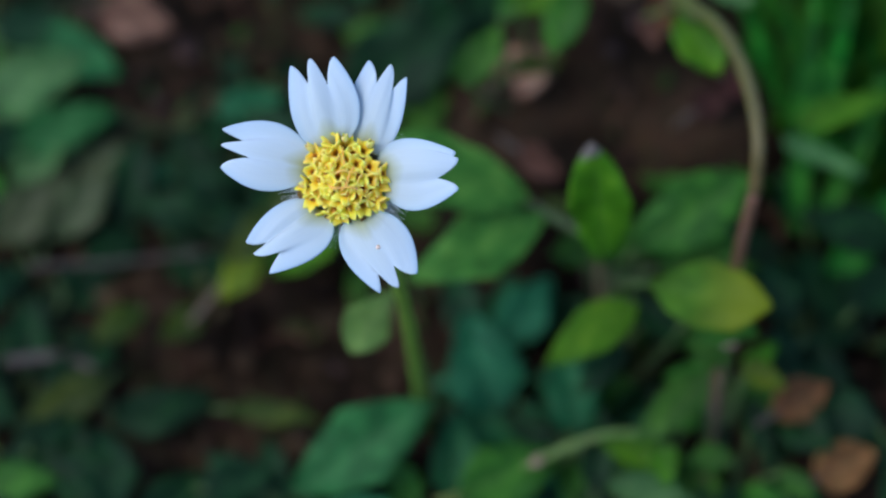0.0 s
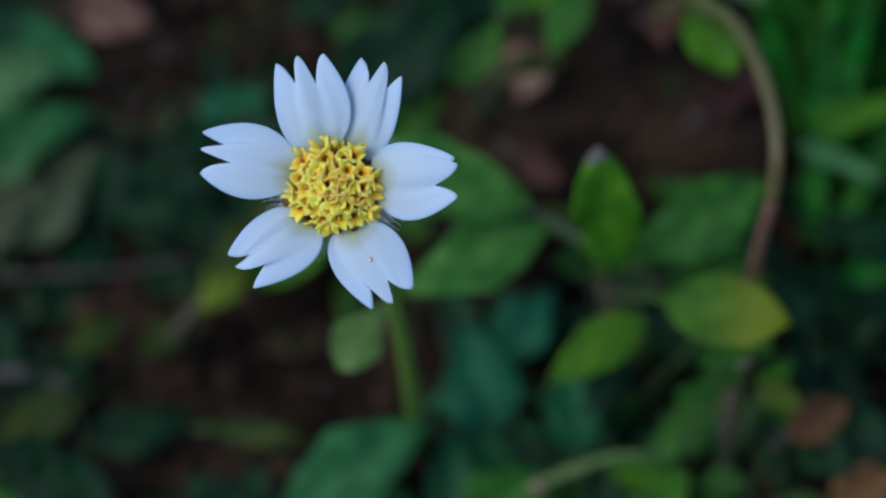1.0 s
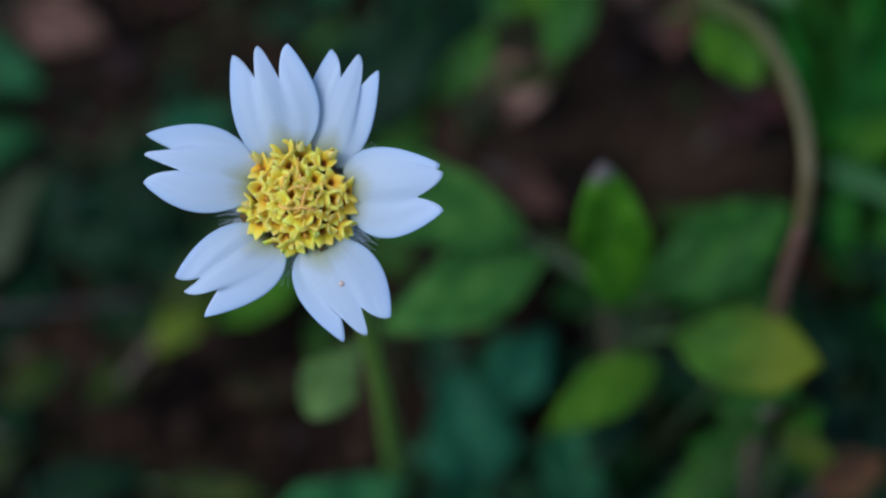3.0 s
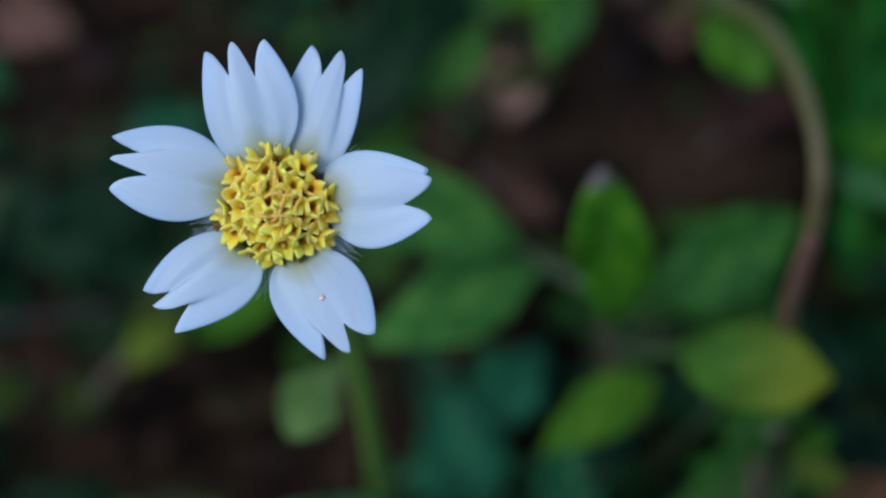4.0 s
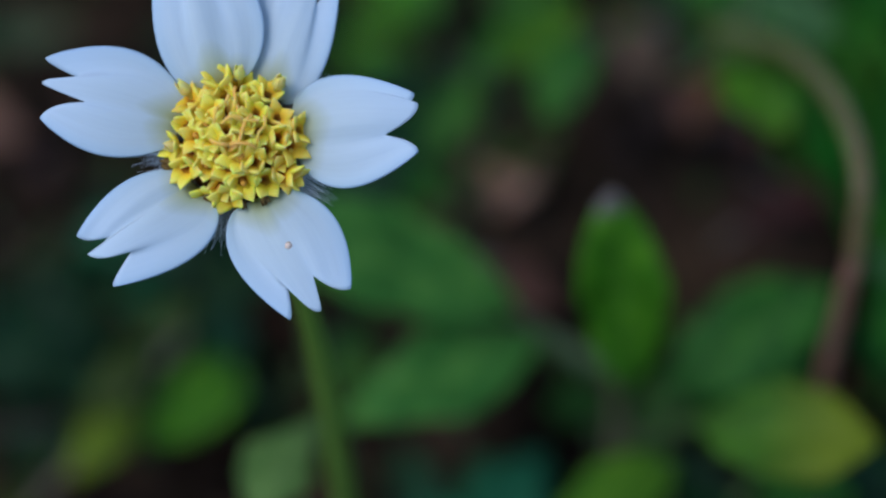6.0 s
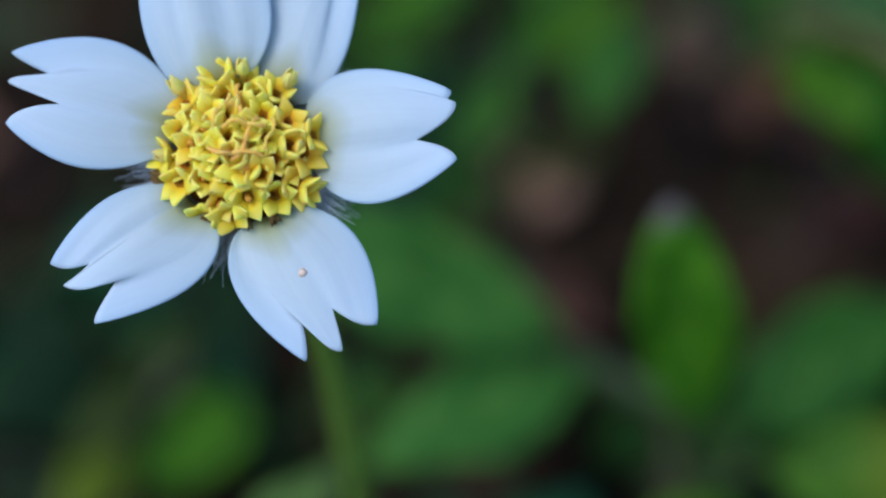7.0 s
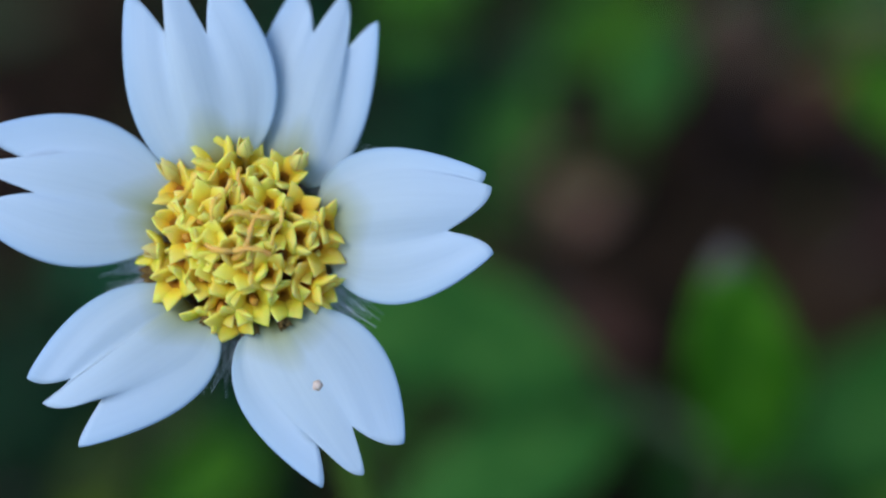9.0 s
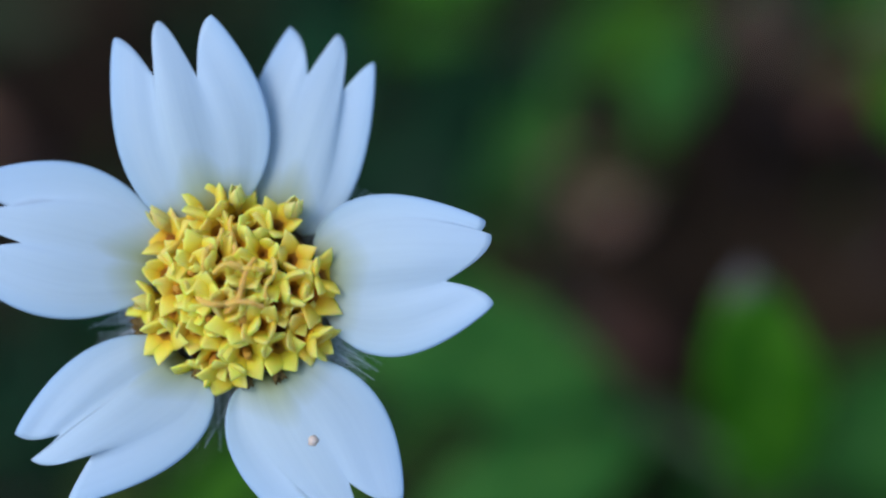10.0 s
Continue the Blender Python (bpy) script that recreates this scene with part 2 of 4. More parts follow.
def plain(name, dark, light, scale, rough, bump=0.4, dist=0.0002, gloss=0.2, low=0.3, high=0.7):
    m, n, k, p = material(name)
    a = noise_node(n, k, scale, 5)
    b = noise_node(n, k, scale * 7, 3)
    r = ramp(n, [(low, dark), (high, light)])
    k.new(a.outputs["Fac"], r.inputs[0])
    k.new(mixed(n, k, "OVERLAY", 0.3, r.outputs[0], b.outputs["Color"]), p.inputs["Base Color"])
    p.inputs["Roughness"].default_value = rough
    p.inputs["Specular IOR Level"].default_value = gloss
    bumped(n, k, p, b.outputs["Fac"], bump, dist)
    return m


PETAL = petal_material()
# low brown and orange stops paint in the shade down between the lobes
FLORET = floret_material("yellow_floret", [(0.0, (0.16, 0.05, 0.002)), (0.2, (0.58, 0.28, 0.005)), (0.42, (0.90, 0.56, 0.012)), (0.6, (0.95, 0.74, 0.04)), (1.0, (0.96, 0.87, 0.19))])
PALE_BUD = floret_material("pale_bud", [(0.0, (0.40, 0.28, 0.02)), (0.4, (0.76, 0.62, 0.08)), (1.0, (0.92, 0.84, 0.26))])
ANTHER = plain("orange_anther", (0.55, 0.24, 0.02), (0.80, 0.42, 0.05), 3000, 0.6)
STYLE = floret_material("pale_orange_style", [(0.0, (0.95, 0.66, 0.12)), (1.0, (0.95, 0.72, 0.18))])
CORE = plain("flower_core", (0.10, 0.036, 0.004), (0.26, 0.10, 0.008), 2500, 0.8)
BRACT = plain("dark_bract", (0.02, 0.03, 0.018), (0.05, 0.07, 0.035), 1800, 0.6)
HAIR = plain("white_hair", (0.7, 0.72, 0.74), (0.82, 0.84, 0.86), 4000, 0.5)
POLLEN = plain("pollen", (0.78, 0.58, 0.42), (0.86, 0.68, 0.52), 6000, 0.9)
SOIL = plain("dark_soil", (0.010, 0.0065, 0.004), (0.038, 0.0235, 0.013), 90, 0.95, 0.8, 0.0008, 0.03, 0.42, 0.62)
CRUMB = plain("soil_crumb", (0.011, 0.0075, 0.005), (0.058, 0.037, 0.020), 70, 0.95, 0.8, 0.0006, 0.03, 0.42, 0.64)


def bits_material():
    """Crumbled litter: each piece of its own colour, from dark humus to faded straw and moss."""
    m, n, k, p = material("litter_bits")
    geo = n.new("ShaderNodeNewGeometry")
    r = ramp(n, [(0.0, (0.014, 0.009, 0.006)), (0.35, (0.042, 0.021, 0.013)), (0.55, (0.085, 0.045, 0.026)), (0.7, (0.022, 0.04, 0.008)), (0.85, (0.05, 0.032, 0.02)), (1.0, (0.03, 0.065, 0.012))])
    k.new(geo.outputs["Random Per Island"], r.inputs[0])
    fine = noise_node(n, k, 1800, 3)
    k.new(mixed(n, k, "OVERLAY", 0.4, r.outputs[0], fine.outputs["Color"]), p.inputs["Base Color"])
    p.inputs["Roughness"].default_value = 0.9
    p.inputs["Specular IOR Level"].default_value = 0.05
    bumped(n, k, p, fine.outputs["Fac"], 0.5, 0.0003)
    return m


WITHERED = plain("withered_floret", (0.09, 0.05, 0.012), (0.24, 0.15, 0.04), 3500, 0.8)
BITS = bits_material()
PEBBLE = plain("brown_pebble", (0.02, 0.012, 0.01), (0.07, 0.042, 0.034), 220, 0.9, 0.6, 0.0004, 0.05)
STONE = plain("pinkish_stone", (0.2, 0.13, 0.09), (0.36, 0.24, 0.17), 220, 0.8, 0.6, 0.0004)


# ---- mesh helpers ----
def mesh_of(name, verts, faces, mat, uvs=None, smooth=True):
    me = bpy.data.meshes.new(name)
    me.from_pydata([tuple(c * MM for c in v) for v in verts], [], faces)
    if uvs is not None:
        layer = me.uv_layers.new(name="UVMap")
        for loop in me.loops:
            layer.data[loop.index].uv = uvs[loop.vertex_index]
    me.polygons.foreach_set("use_smooth", [smooth] * len(me.polygons))
    me.materials.append(mat)
    me.update()
    return me


def part(name, me, parent, label="", m=None, kind=""):
    ob = new(name, me)
    ob.parent = parent
    if m is not None:
        ob.matrix_basis = m
    return tagged(ob, label=label, kind=kind)


def root(name, x, y, z, label, category, group=""):
    ob = new(name)
    ob.empty_display_size = 0.005
    ob.location = (x * MM, y * MM, z * MM)
    return tagged(ob, label=label, category=category, group=group)


def grid_faces(nu, nv, start=0, flip=False):
    out = []
    for j in range(nv - 1):
        for i in range(nu - 1):
            a = start + j * nu + i
            q = (a, a + 1, a + nu + 1, a + nu)
            out.append(q[::-1] if flip else q)
    return out


def slab(rows_top, thick):
    """Verts, faces and uvs of a thin solid from a grid of points (rows of equal length), thickened downwards along z."""
    nv, nu = len(rows_top), len(rows_top[0])
    top = [p for r in rows_top for p in r]
    low = [(x, y, z - thick) for x, y, z in top]
    n = nu * nv
    faces = grid_faces(nu, nv) + grid_faces(nu, nv, n, True)
    ring = list(range(nu)) + [j * nu + nu - 1 for j in range(1, nv)] + [(nv - 1) * nu + i for i in range(nu - 2, -1, -1)] + [j * nu for j in range(nv - 2, 0, -1)]
    for a, b in zip(ring, ring[1:] + ring[:1]):
        faces.append((b, a, a + n, b + n))
    uv = [(i / (nu - 1), j / (nv - 1)) for j in range(nv) for i in range(nu)]
    return top + low, faces, uv + uv


def smooth_line(points, count):
    """A Catmull-Rom line through the points."""
    pts = [Vector(p) for p in points]
    pts = [2 * pts[0] - pts[1], *pts, 2 * pts[-1] - pts[-2]]
    out = []
    for i in range(count):
        f = i / (count - 1) * (len(pts) - 3)
        s = min(int(f), len(pts) - 4)
        u = f - s
        a, b, c, d = pts[s : s + 4]
        out.append(0.5 * (2 * b + (c - a) * u + (2 * a - 5 * b + 4 * c - d) * u * u + (3 * b - a - 3 * c + d) * u**3))
    return out


def tube(points, r0, r1, count=28, sides=10, knots=0.0, seed=1):
    """Verts, faces and uvs of a round tapered stalk through the points, with closed ends and slight swellings."""
    line = smooth_line(points, count)
    rnd = random.Random(seed)
    verts, uvs = [], []
    side = Vector((1, 0.2, 0.1))
    for i, p in enumerate(line):
        way = (line[min(i + 1, count - 1)] - line[max(i - 1, 0)]).normalized()
        side = (side - way * side.dot(way)).normalized()
        other = way.cross(side)
        v = i / (count - 1)
        r = (r0 + (r1 - r0) * v) * (1 + knots * rnd.uniform(-1, 1))
        for s in range(sides):
            a = 2 * math.pi * s / sides
            verts.append(tuple(p + (side * math.cos(a) + other * math.sin(a)) * r))
            uvs.append((s / sides, v))
    faces = []
    for i in range(count - 1):
        for s in range(sides):
            a, b = i * sides + s, i * sides + (s + 1) % sides
            faces.append((a, b, b + sides, a + sides))
    faces.append(tuple(range(sides))[::-1])
    faces.append(tuple((count - 1) * sides + s for s in range(sides)))
    return verts, faces, uvs


def stalk(name, parent, points, r0, r1, mat, label="", count=28, knots=0.06, seed=1):
    """Points are in world millimetres; the parent stands upright, so they are shifted by its place alone."""
    o = parent.location / MM
    pts = [Vector(p) - o for p in points]
    return part(name, mesh_of(name, *tube(pts, r0, r1, count, 10, knots, seed)[:2], mat, tube(pts, r0, r1, count, 10, knots, seed)[2]), parent, label)


def leaf_mesh(name, length, width, mat, fold=0.18, droop=0.1, belly=0.42, point=0.9, wave=0.08, serrate=0.1, seed=1, thick=0.22, nu=15, nv=26, other=None):
    """A leaf blade along +y: widest at belly of its length, folded along the midrib, drooping, with sunk veins and a wavy edge.
    other: the belly and point of its second half where the halves differ."""
    rnd = random.Random(seed)
    ph = [rnd.uniform(0, 6.28) for _ in range(4)]
    sides = [(math.log(0.5) / math.log(be), po) for be, po in ((belly, point), other or (belly, point))]
    rows = []
    for j in range(nv):
        v = j / (nv - 1)
        halves = [width / 2 * (max(math.sin(math.pi * v**a), 0.0) ** po * 0.97 + 0.03) for a, po in sides]
        wavy = 1 + 0.06 * math.sin(10 * v + ph[3]) + 0.035 * math.sin(23 * v + ph[1])
        wavy *= 1 + serrate * (abs((v * 14) % 1 - 0.5) - 0.25)
        row = []
        for i in range(nu):
            u = 2 * i / (nu - 1) - 1
            x = u * halves[u > 0] * wavy * (1 + 0.03 * math.sin(7 * v + ph[0]))
            z = fold * abs(x) - droop * length * v * v
            z += wave * width * u * u * math.sin(9 * v + ph[1] + (1.5 if u > 0 else 0))
            z += 0.012 * width * math.sin(62 * (v - 0.27 * abs(u))) * (1 - abs(u)) - 0.02 * width * math.exp(-((u / 0.08) ** 2))
            row.append((x + 0.05 * length * v * (1 - v) * math.sin(ph[2]), v * length, z))
        rows.append(row)
    v, f, uv = slab(rows, thick)
    return mesh_of(name, v, f, mat, uv)


def leaf(parent, base, tip, width, mat, label="", face=(0, -0.35, 1), name="leaf", stem_to=None, rooted=True, **shape):
    """A leaf as a part of a plant, from base to tip in world millimetres, its upper face turned towards face."""
    o = parent.location / MM
    b, t = Vector(base), Vector(tip)
    y = (t - b).normalized()
    z = Vector(face)
    z = (z - y * z.dot(y)).normalized()
    x = y.cross(z)
    seed = int(abs(b.x * 31 + b.y * 17 + b.z * 7)) + 1
    me = leaf_mesh(name, (t - b).length, width, mat, seed=seed, **shape)
    turn = Matrix((x, y, z)).transposed().to_4x4()
    ob = part(name, me, parent, label, Matrix.Translation((b - o) * MM) @ turn)
    if stem_to is None and rooted:
        # down to the soil, on the side of the plant's root
        flat = Vector((o.x - b.x, o.y - b.y, 0)) - Vector((y.x, y.y, 0)) * 2
        flat *= min(1.0, 5.0 / max(flat.length, 0.1))
        stem_to = (b.x + flat.x, b.y + flat.y, ground_height(b.x + flat.x, b.y + flat.y) - 0.5)
    if stem_to:
        s = Vector(stem_to)
        mid = (b + s) / 2 + Vector((0, 0, -0.6))
        stalk("leaf_stalk", parent, [s, mid, b + y * 0.5], 0.45, 0.3, PETIOLE, count=10)
    return ob


# ---- ground ----
# small mounds of soil: x, y, height, radius
MOUNDS = [(16, 44, 10.6, 9), (19, 40, 1.8, 9), (-29, 54, 4.9, 9), (26, 57, 11.1, 9), (44, 5, 9.6, 9), (48, -1, 5.4, 9), (30, 48, 14.9, 9), (17, 31, 13.1, 9), (36, 39, 12.3, 9), (26, 52, 15.9, 9), (33, 57, 6.6, 7), (28.5, 64, 5.8, 7), (35, 50, 10.4, 6), (39, 42, 10.0, 6)]


def ground_height(x, y):
    """Height of the soil in millimetres."""
    near = math.exp(-((x * x + y * y) / 260.0**2))
    z = 2.2 * noise.noise(Vector((x / 24, y / 24, 0))) + 1.0 * noise.noise(Vector((x / 8, y / 8, 3))) + 0.45 * noise.noise(Vector((x / 3, y / 3, 7)))
    z = z * (0.35 + 0.65 * near) - 1.0
    for mx, my, high, wide in MOUNDS:
        z += (high - z) * math.exp(-(((x - mx) ** 2 + (y - my) ** 2) / wide**2))
    return z


def on_mound(x, y):
    """Whether a place lies on the top of a mound, which a fallen leaf covers."""
    return any((x - mx) ** 2 + (y - my) ** 2 < 30 for mx, my, _, _ in MOUNDS)


def axis(lo, hi, count, far, steps):
    mid = list(np.linspace(lo, hi, count))
    out = [(hi - lo) / count * 1.55**i for i in range(1, steps)]
    up, dn, a, b = [], [], hi, lo
    for s in out:
        a, b = a + s, b - s
        up.append(a)
        dn.append(b)
    return [-far, *dn[::-1], *mid, *up, far]


gx, gy = axis(-90, 100, 120, 60000, 18), axis(-60, 130, 120, 60000, 18)
ground = new("ground", mesh_of("ground", [(x, y, ground_height(x, y)) for y in gy for x in gx], grid_faces(len(gx), len(gy)), SOIL))
tagged(ground, "dark reddish-brown bare soil under the weeds", "ground", kind="structure")


def lump(rnd, r, squash=0.7):
    """A rough little stone: verts and faces of a displaced icosphere."""
    bm = bmesh.new()
    bmesh.ops.create_icosphere(bm, subdivisions=1, radius=1.0)
    k = rnd.uniform(0, 100)
    vs = [tuple(v.co * r * (1 + 0.35 * noise.noise(v.co * 1.3 + Vector((k, k, k))))) for v in bm.verts]
    fs = [tuple(v.index for v in f.verts) for f in bm.faces]
    bm.free()
    return [(x, y, z * squash) for x, y, z in vs], fs


def soil_crumbs():
    rnd = random.Random(5)
    verts, faces = [], []
    kinds = [lump(rnd, 1.0) for _ in range(14)]
    for _ in range(2600):
        x, y = rnd.uniform(-75, 85), rnd.uniform(-45, 110)
        r = 0.35 + 2.0 * rnd.random() ** 3
        if on_mound(x, y):
            continue
        vs, fs = kinds[rnd.randrange(14)]
        c, s, z = math.cos(x * 9), math.sin(x * 9), ground_height(x, y)
        k = len(verts)
        verts += [(x + r * (c * a - s * b), y + r * (s * a + c * b), z + r * (0.25 + d)) for a, b, d in vs]
        faces += [tuple(i + k for i in f) for f in fs]
    ob = new("soil_crumbs", mesh_of("soil_crumbs", verts, faces, CRUMB))
    tagged(ob, "loose dark crumbs of soil strewn over the ground", "soil", kind="stuff")


soil_crumbs()


def litter_bits():
    """Small curled scraps of dead leaf, straw and moss lying all over the soil."""
    rnd = random.Random(17)
    verts, faces = [], []
    for _ in range(1500):
        x, y = rnd.uniform(-75, 85), rnd.uniform(-45, 110)
        ln, w = rnd.uniform(0.8, 4.2), rnd.uniform(0.35, 1.7)
        if on_mound(x, y):
            continue
        a, tip, curl = rnd.uniform(0, 6.28), rnd.uniform(-0.25, 0.35), rnd.uniform(-0.5, 0.6)
        z = ground_height(x, y) + rnd.uniform(0.5, 1.5)
        c, s, k = math.cos(a), math.sin(a), len(verts)
        for layer in (0, 1):
            for q in range(4):
                f = q / 3 - 0.5
                half = w * (0.35 + 0.65 * (1 - 4 * f * f)) / 2
                for side in (-1, 1):
                    px, py, pz = f * ln, side * half, tip * f * ln + curl * (f * ln) ** 2 * 0.3 - 0.15 * layer
                    verts.append((x + c * px - s * py, y + s * px + c * py, z + pz))
        for q in range(3):
            i = k + 2 * q
            faces += [(i, i + 2, i + 3, i + 1), (i + 8, i + 9, i + 11, i + 10), (i, i + 8, i + 10, i + 2), (i + 1, i + 3, i + 11, i + 9)]
        faces += [(k, k + 1, k + 9, k + 8), (k + 6, k + 14, k + 15, k + 7)]
    ob = new("leaf_litter", mesh_of("leaf_litter", verts, faces, BITS))
    tagged(ob, "crumbled brown and mossy scraps of litter on the soil", "litter", kind="stuff")


litter_bits()


# ---- the white flower ----
FLOWER = Matrix.Translation((0, 0, 0.0660)) @ pose(0, 0, 0, 30.0)
flower = root("daisy_flower", 4.7, 7, 0, "white daisy flower with toothed petals, yellow centre and hairy green stalk", "flower")
STAND = Matrix.Translation(-flower.location)


def on_flower(m=None):
    return STAND @ FLOWER @ (m if m is not None else Matrix.Identity(4))


def at_angle(deg, r):
    return Vector((r * math.cos(radians(deg)), r * math.sin(radians(deg))))


def petal_mesh(tips, notches, base, bulge, lift, cup, seed, sit, peak):
    """A ray petal with three teeth: tips and notches as (degrees, radius) round the flower's centre, base as (degrees, radius, half width),
    the bulge of its first and second edge, the height of its end, its cupping, how much it sits above its neighbours, and where along it (more is further out) it is widest."""
    nu, nv = 49, 26
    knots = [at_angle(*tips[0]), at_angle(*notches[0]), at_angle(*tips[1]), at_angle(*notches[1]), at_angle(*tips[2])]
    mid = at_angle(base[0], base[1])
    axis_way = mid.normalized()
    across = Vector((axis_way.y, -axis_way.x))
    if (knots[4] - knots[0]).dot(across) < 0:
        across = -across
    lat = [k.dot(across) for k in knots]
    span = max(lat[4] - lat[0], 0.5)
    us = [2 * (l - lat[0]) / span - 1 for l in lat]
    for i in range(1, 5):
        us[i] = max(us[i], us[i - 1] + 0.06)
    us = [2 * (u - us[0]) / (us[4] - us[0]) - 1 for u in us]
    cols = []
    for i in range(4):
        n = max(4, round((nu - 1) * (us[i + 1] - us[i]) / 2))
        for q in range(n):
            f = q / n
            to_tip = i in (1, 3)
            # the teeth are rounded like small ogives
            g = f**2.0 if not to_tip else 1 - (1 - f) ** 2.0
            lin = knots[i].lerp(knots[i + 1], f)
            rad = knots[i].dot(axis_way) * (1 - g) + knots[i + 1].dot(axis_way) * g
            e = across * lin.dot(across) + axis_way * rad
            cols.append((us[i] + (us[i + 1] - us[i]) * f, e))
    cols.append((1.0, knots[4]))
    reach = max(k.dot(axis_way) for k in knots) - base[1]
    rnd = random.Random(seed)
    ph = rnd.uniform(0, 6)
    rows = []
    for j in range(nv):
        s = j / (nv - 1)
        row = []
        for u, e in cols:
            b = mid + across * u * base[2]
            p = b.lerp(e, s)
            swell = (bulge[0] if u < 0 else bulge[1]) * abs(u) ** 1.15 * math.sin(math.pi * s**peak) ** 0.85
            p = p + across * (swell if u > 0 else -swell)
            d = min(max((p.dot(axis_way) - base[1]) / reach, 0.0), 1.0)
            z = sit - 2.1 + (lift + 2.1) * d**0.8 + 0.45 * math.sin(math.pi * d)
            z -= cup * u * u * math.sin(math.pi * min(1, d * 1.05))
            for n in (us[1], us[3]):
                z -= min(0.24, 0.038 * span) * math.exp(-(((u - n) / 0.17) ** 2)) * min(1, 2.2 * d) * (1 - 0.4 * d)
            z += 0.06 * math.sin(4 * u + 3 * d + ph)
            row.append((p.x, p.y, z))
        rows.append(row)
    if across.cross(axis_way) < 0:
        rows = [r[::-1] for r in rows]
    v, f, uv = slab(rows, 0.12)
    return mesh_of("ray_petal", v, f, PETAL, uv)


def petal(tips, notches, base, bulge, lift, cup, seed, sit=0.0, peak=0.72):
    return part("ray_petal", petal_mesh(tips, notches, base, bulge, lift, cup, seed, sit, peak), flower, "white petal with three pointed teeth and faint pleats", on_flower())


petal(((115.1, 10.49), (105.5, 10.49), (94.3, 10.31)), ((110.0, 8.46), (99.6, 8.06)), (108.5, 3.0, 0.95), (1.42, 1.7), -1.3, 0.30, 1, 0.3, 0.69)
petal(((78.6, 10.20), (68.4, 10.40), (58.7, 10.00)), ((71.7, 8.53), (62.2, 8.43)), (60.5, 3.0, 1.1), (1.0, 1.08), -2.1, 0.30, 2, -0.18)
petal(((14.2, 9.54), (10.8, 9.62), (-4.5, 9.51)), ((11.9, 9.21), (1.2, 7.73)), (8.3, 3.0, 1.35), (1.5, 1.72), -0.7, 0.35, 3)
low_petal = petal(((-52.5, 9.82), (-63.7, 9.98), (-73.3, 9.84)), ((-60.6, 8.17), (-70.7, 8.11)), (-68.4, 3.15, 1.15), (1.53, 1.52), -1.9, 0.35, 4)
petal(((-148.4, 9.74), (-141.9, 9.81), (-129.2, 10.00)), ((-142.1, 8.37), (-132.6, 7.95)), (-131.0, 3.15, 1.15), (1.2, 1.6), -1.5, 0.35, 5)
petal(((156.8, 11.04), (163.9, 10.70), (173.9, 10.41)), ((158.7, 8.72), (166.2, 8.19)), (161.5, 3.1, 1.05), (1.82, 1.4), -1.2, 0.35, 6, 0.0, 0.9)

# a crumb of pollen lying on the lower petal
pv, pf = lump(random.Random(3), 0.24, 0.15)
top = min((v for v in low_petal.data.vertices[: len(low_petal.data.vertices) // 2]), key=lambda v: (v.co.x / MM - 2.65) ** 2 + (v.co.y / MM + 5.6) ** 2)
part("pollen_grain", mesh_of("pollen_grain", pv, pf, POLLEN), low_petal, "tiny tan pollen crumb", Matrix.Translation(top.co) @ Vector((0, 0, 1)).rotation_difference(top.normal).to_matrix().to_4x4())


HEAD = 0.9  # depth of the middle of the flower head


def dome(r):
    return -0.35 - 2.2 * (r / 3.6) ** 2


def core_mesh():
    verts, faces, n = [], [], 28
    for j in range(9):
        r = 3.0 * j / 8
        verts += [(r * math.cos(2 * math.pi * i / n), r * math.sin(2 * math.pi * i / n), dome(r) - 0.75 + HEAD) for i in range(n)]
    for j in range(3):
        r = (3.0, 2.2, 0.9)[j]
        verts += [(r * math.cos(2 * math.pi * i / n), r * math.sin(2 * math.pi * i / n), -3.6 - 1.1 * j + HEAD) for i in range(n)]
    for j in range(11):
        for i in range(n):
            a, b = j * n + i, j * n + (i + 1) % n
            faces.append((a, b, b + n, a + n))
    return mesh_of("disc", verts, faces, CORE)


disc = part("disc", core_mesh(), flower, "dark brown core beneath the florets", on_flower(Matrix.Translation((0, 0, -HEAD * MM))))
cam.data.dof.focus_object = disc


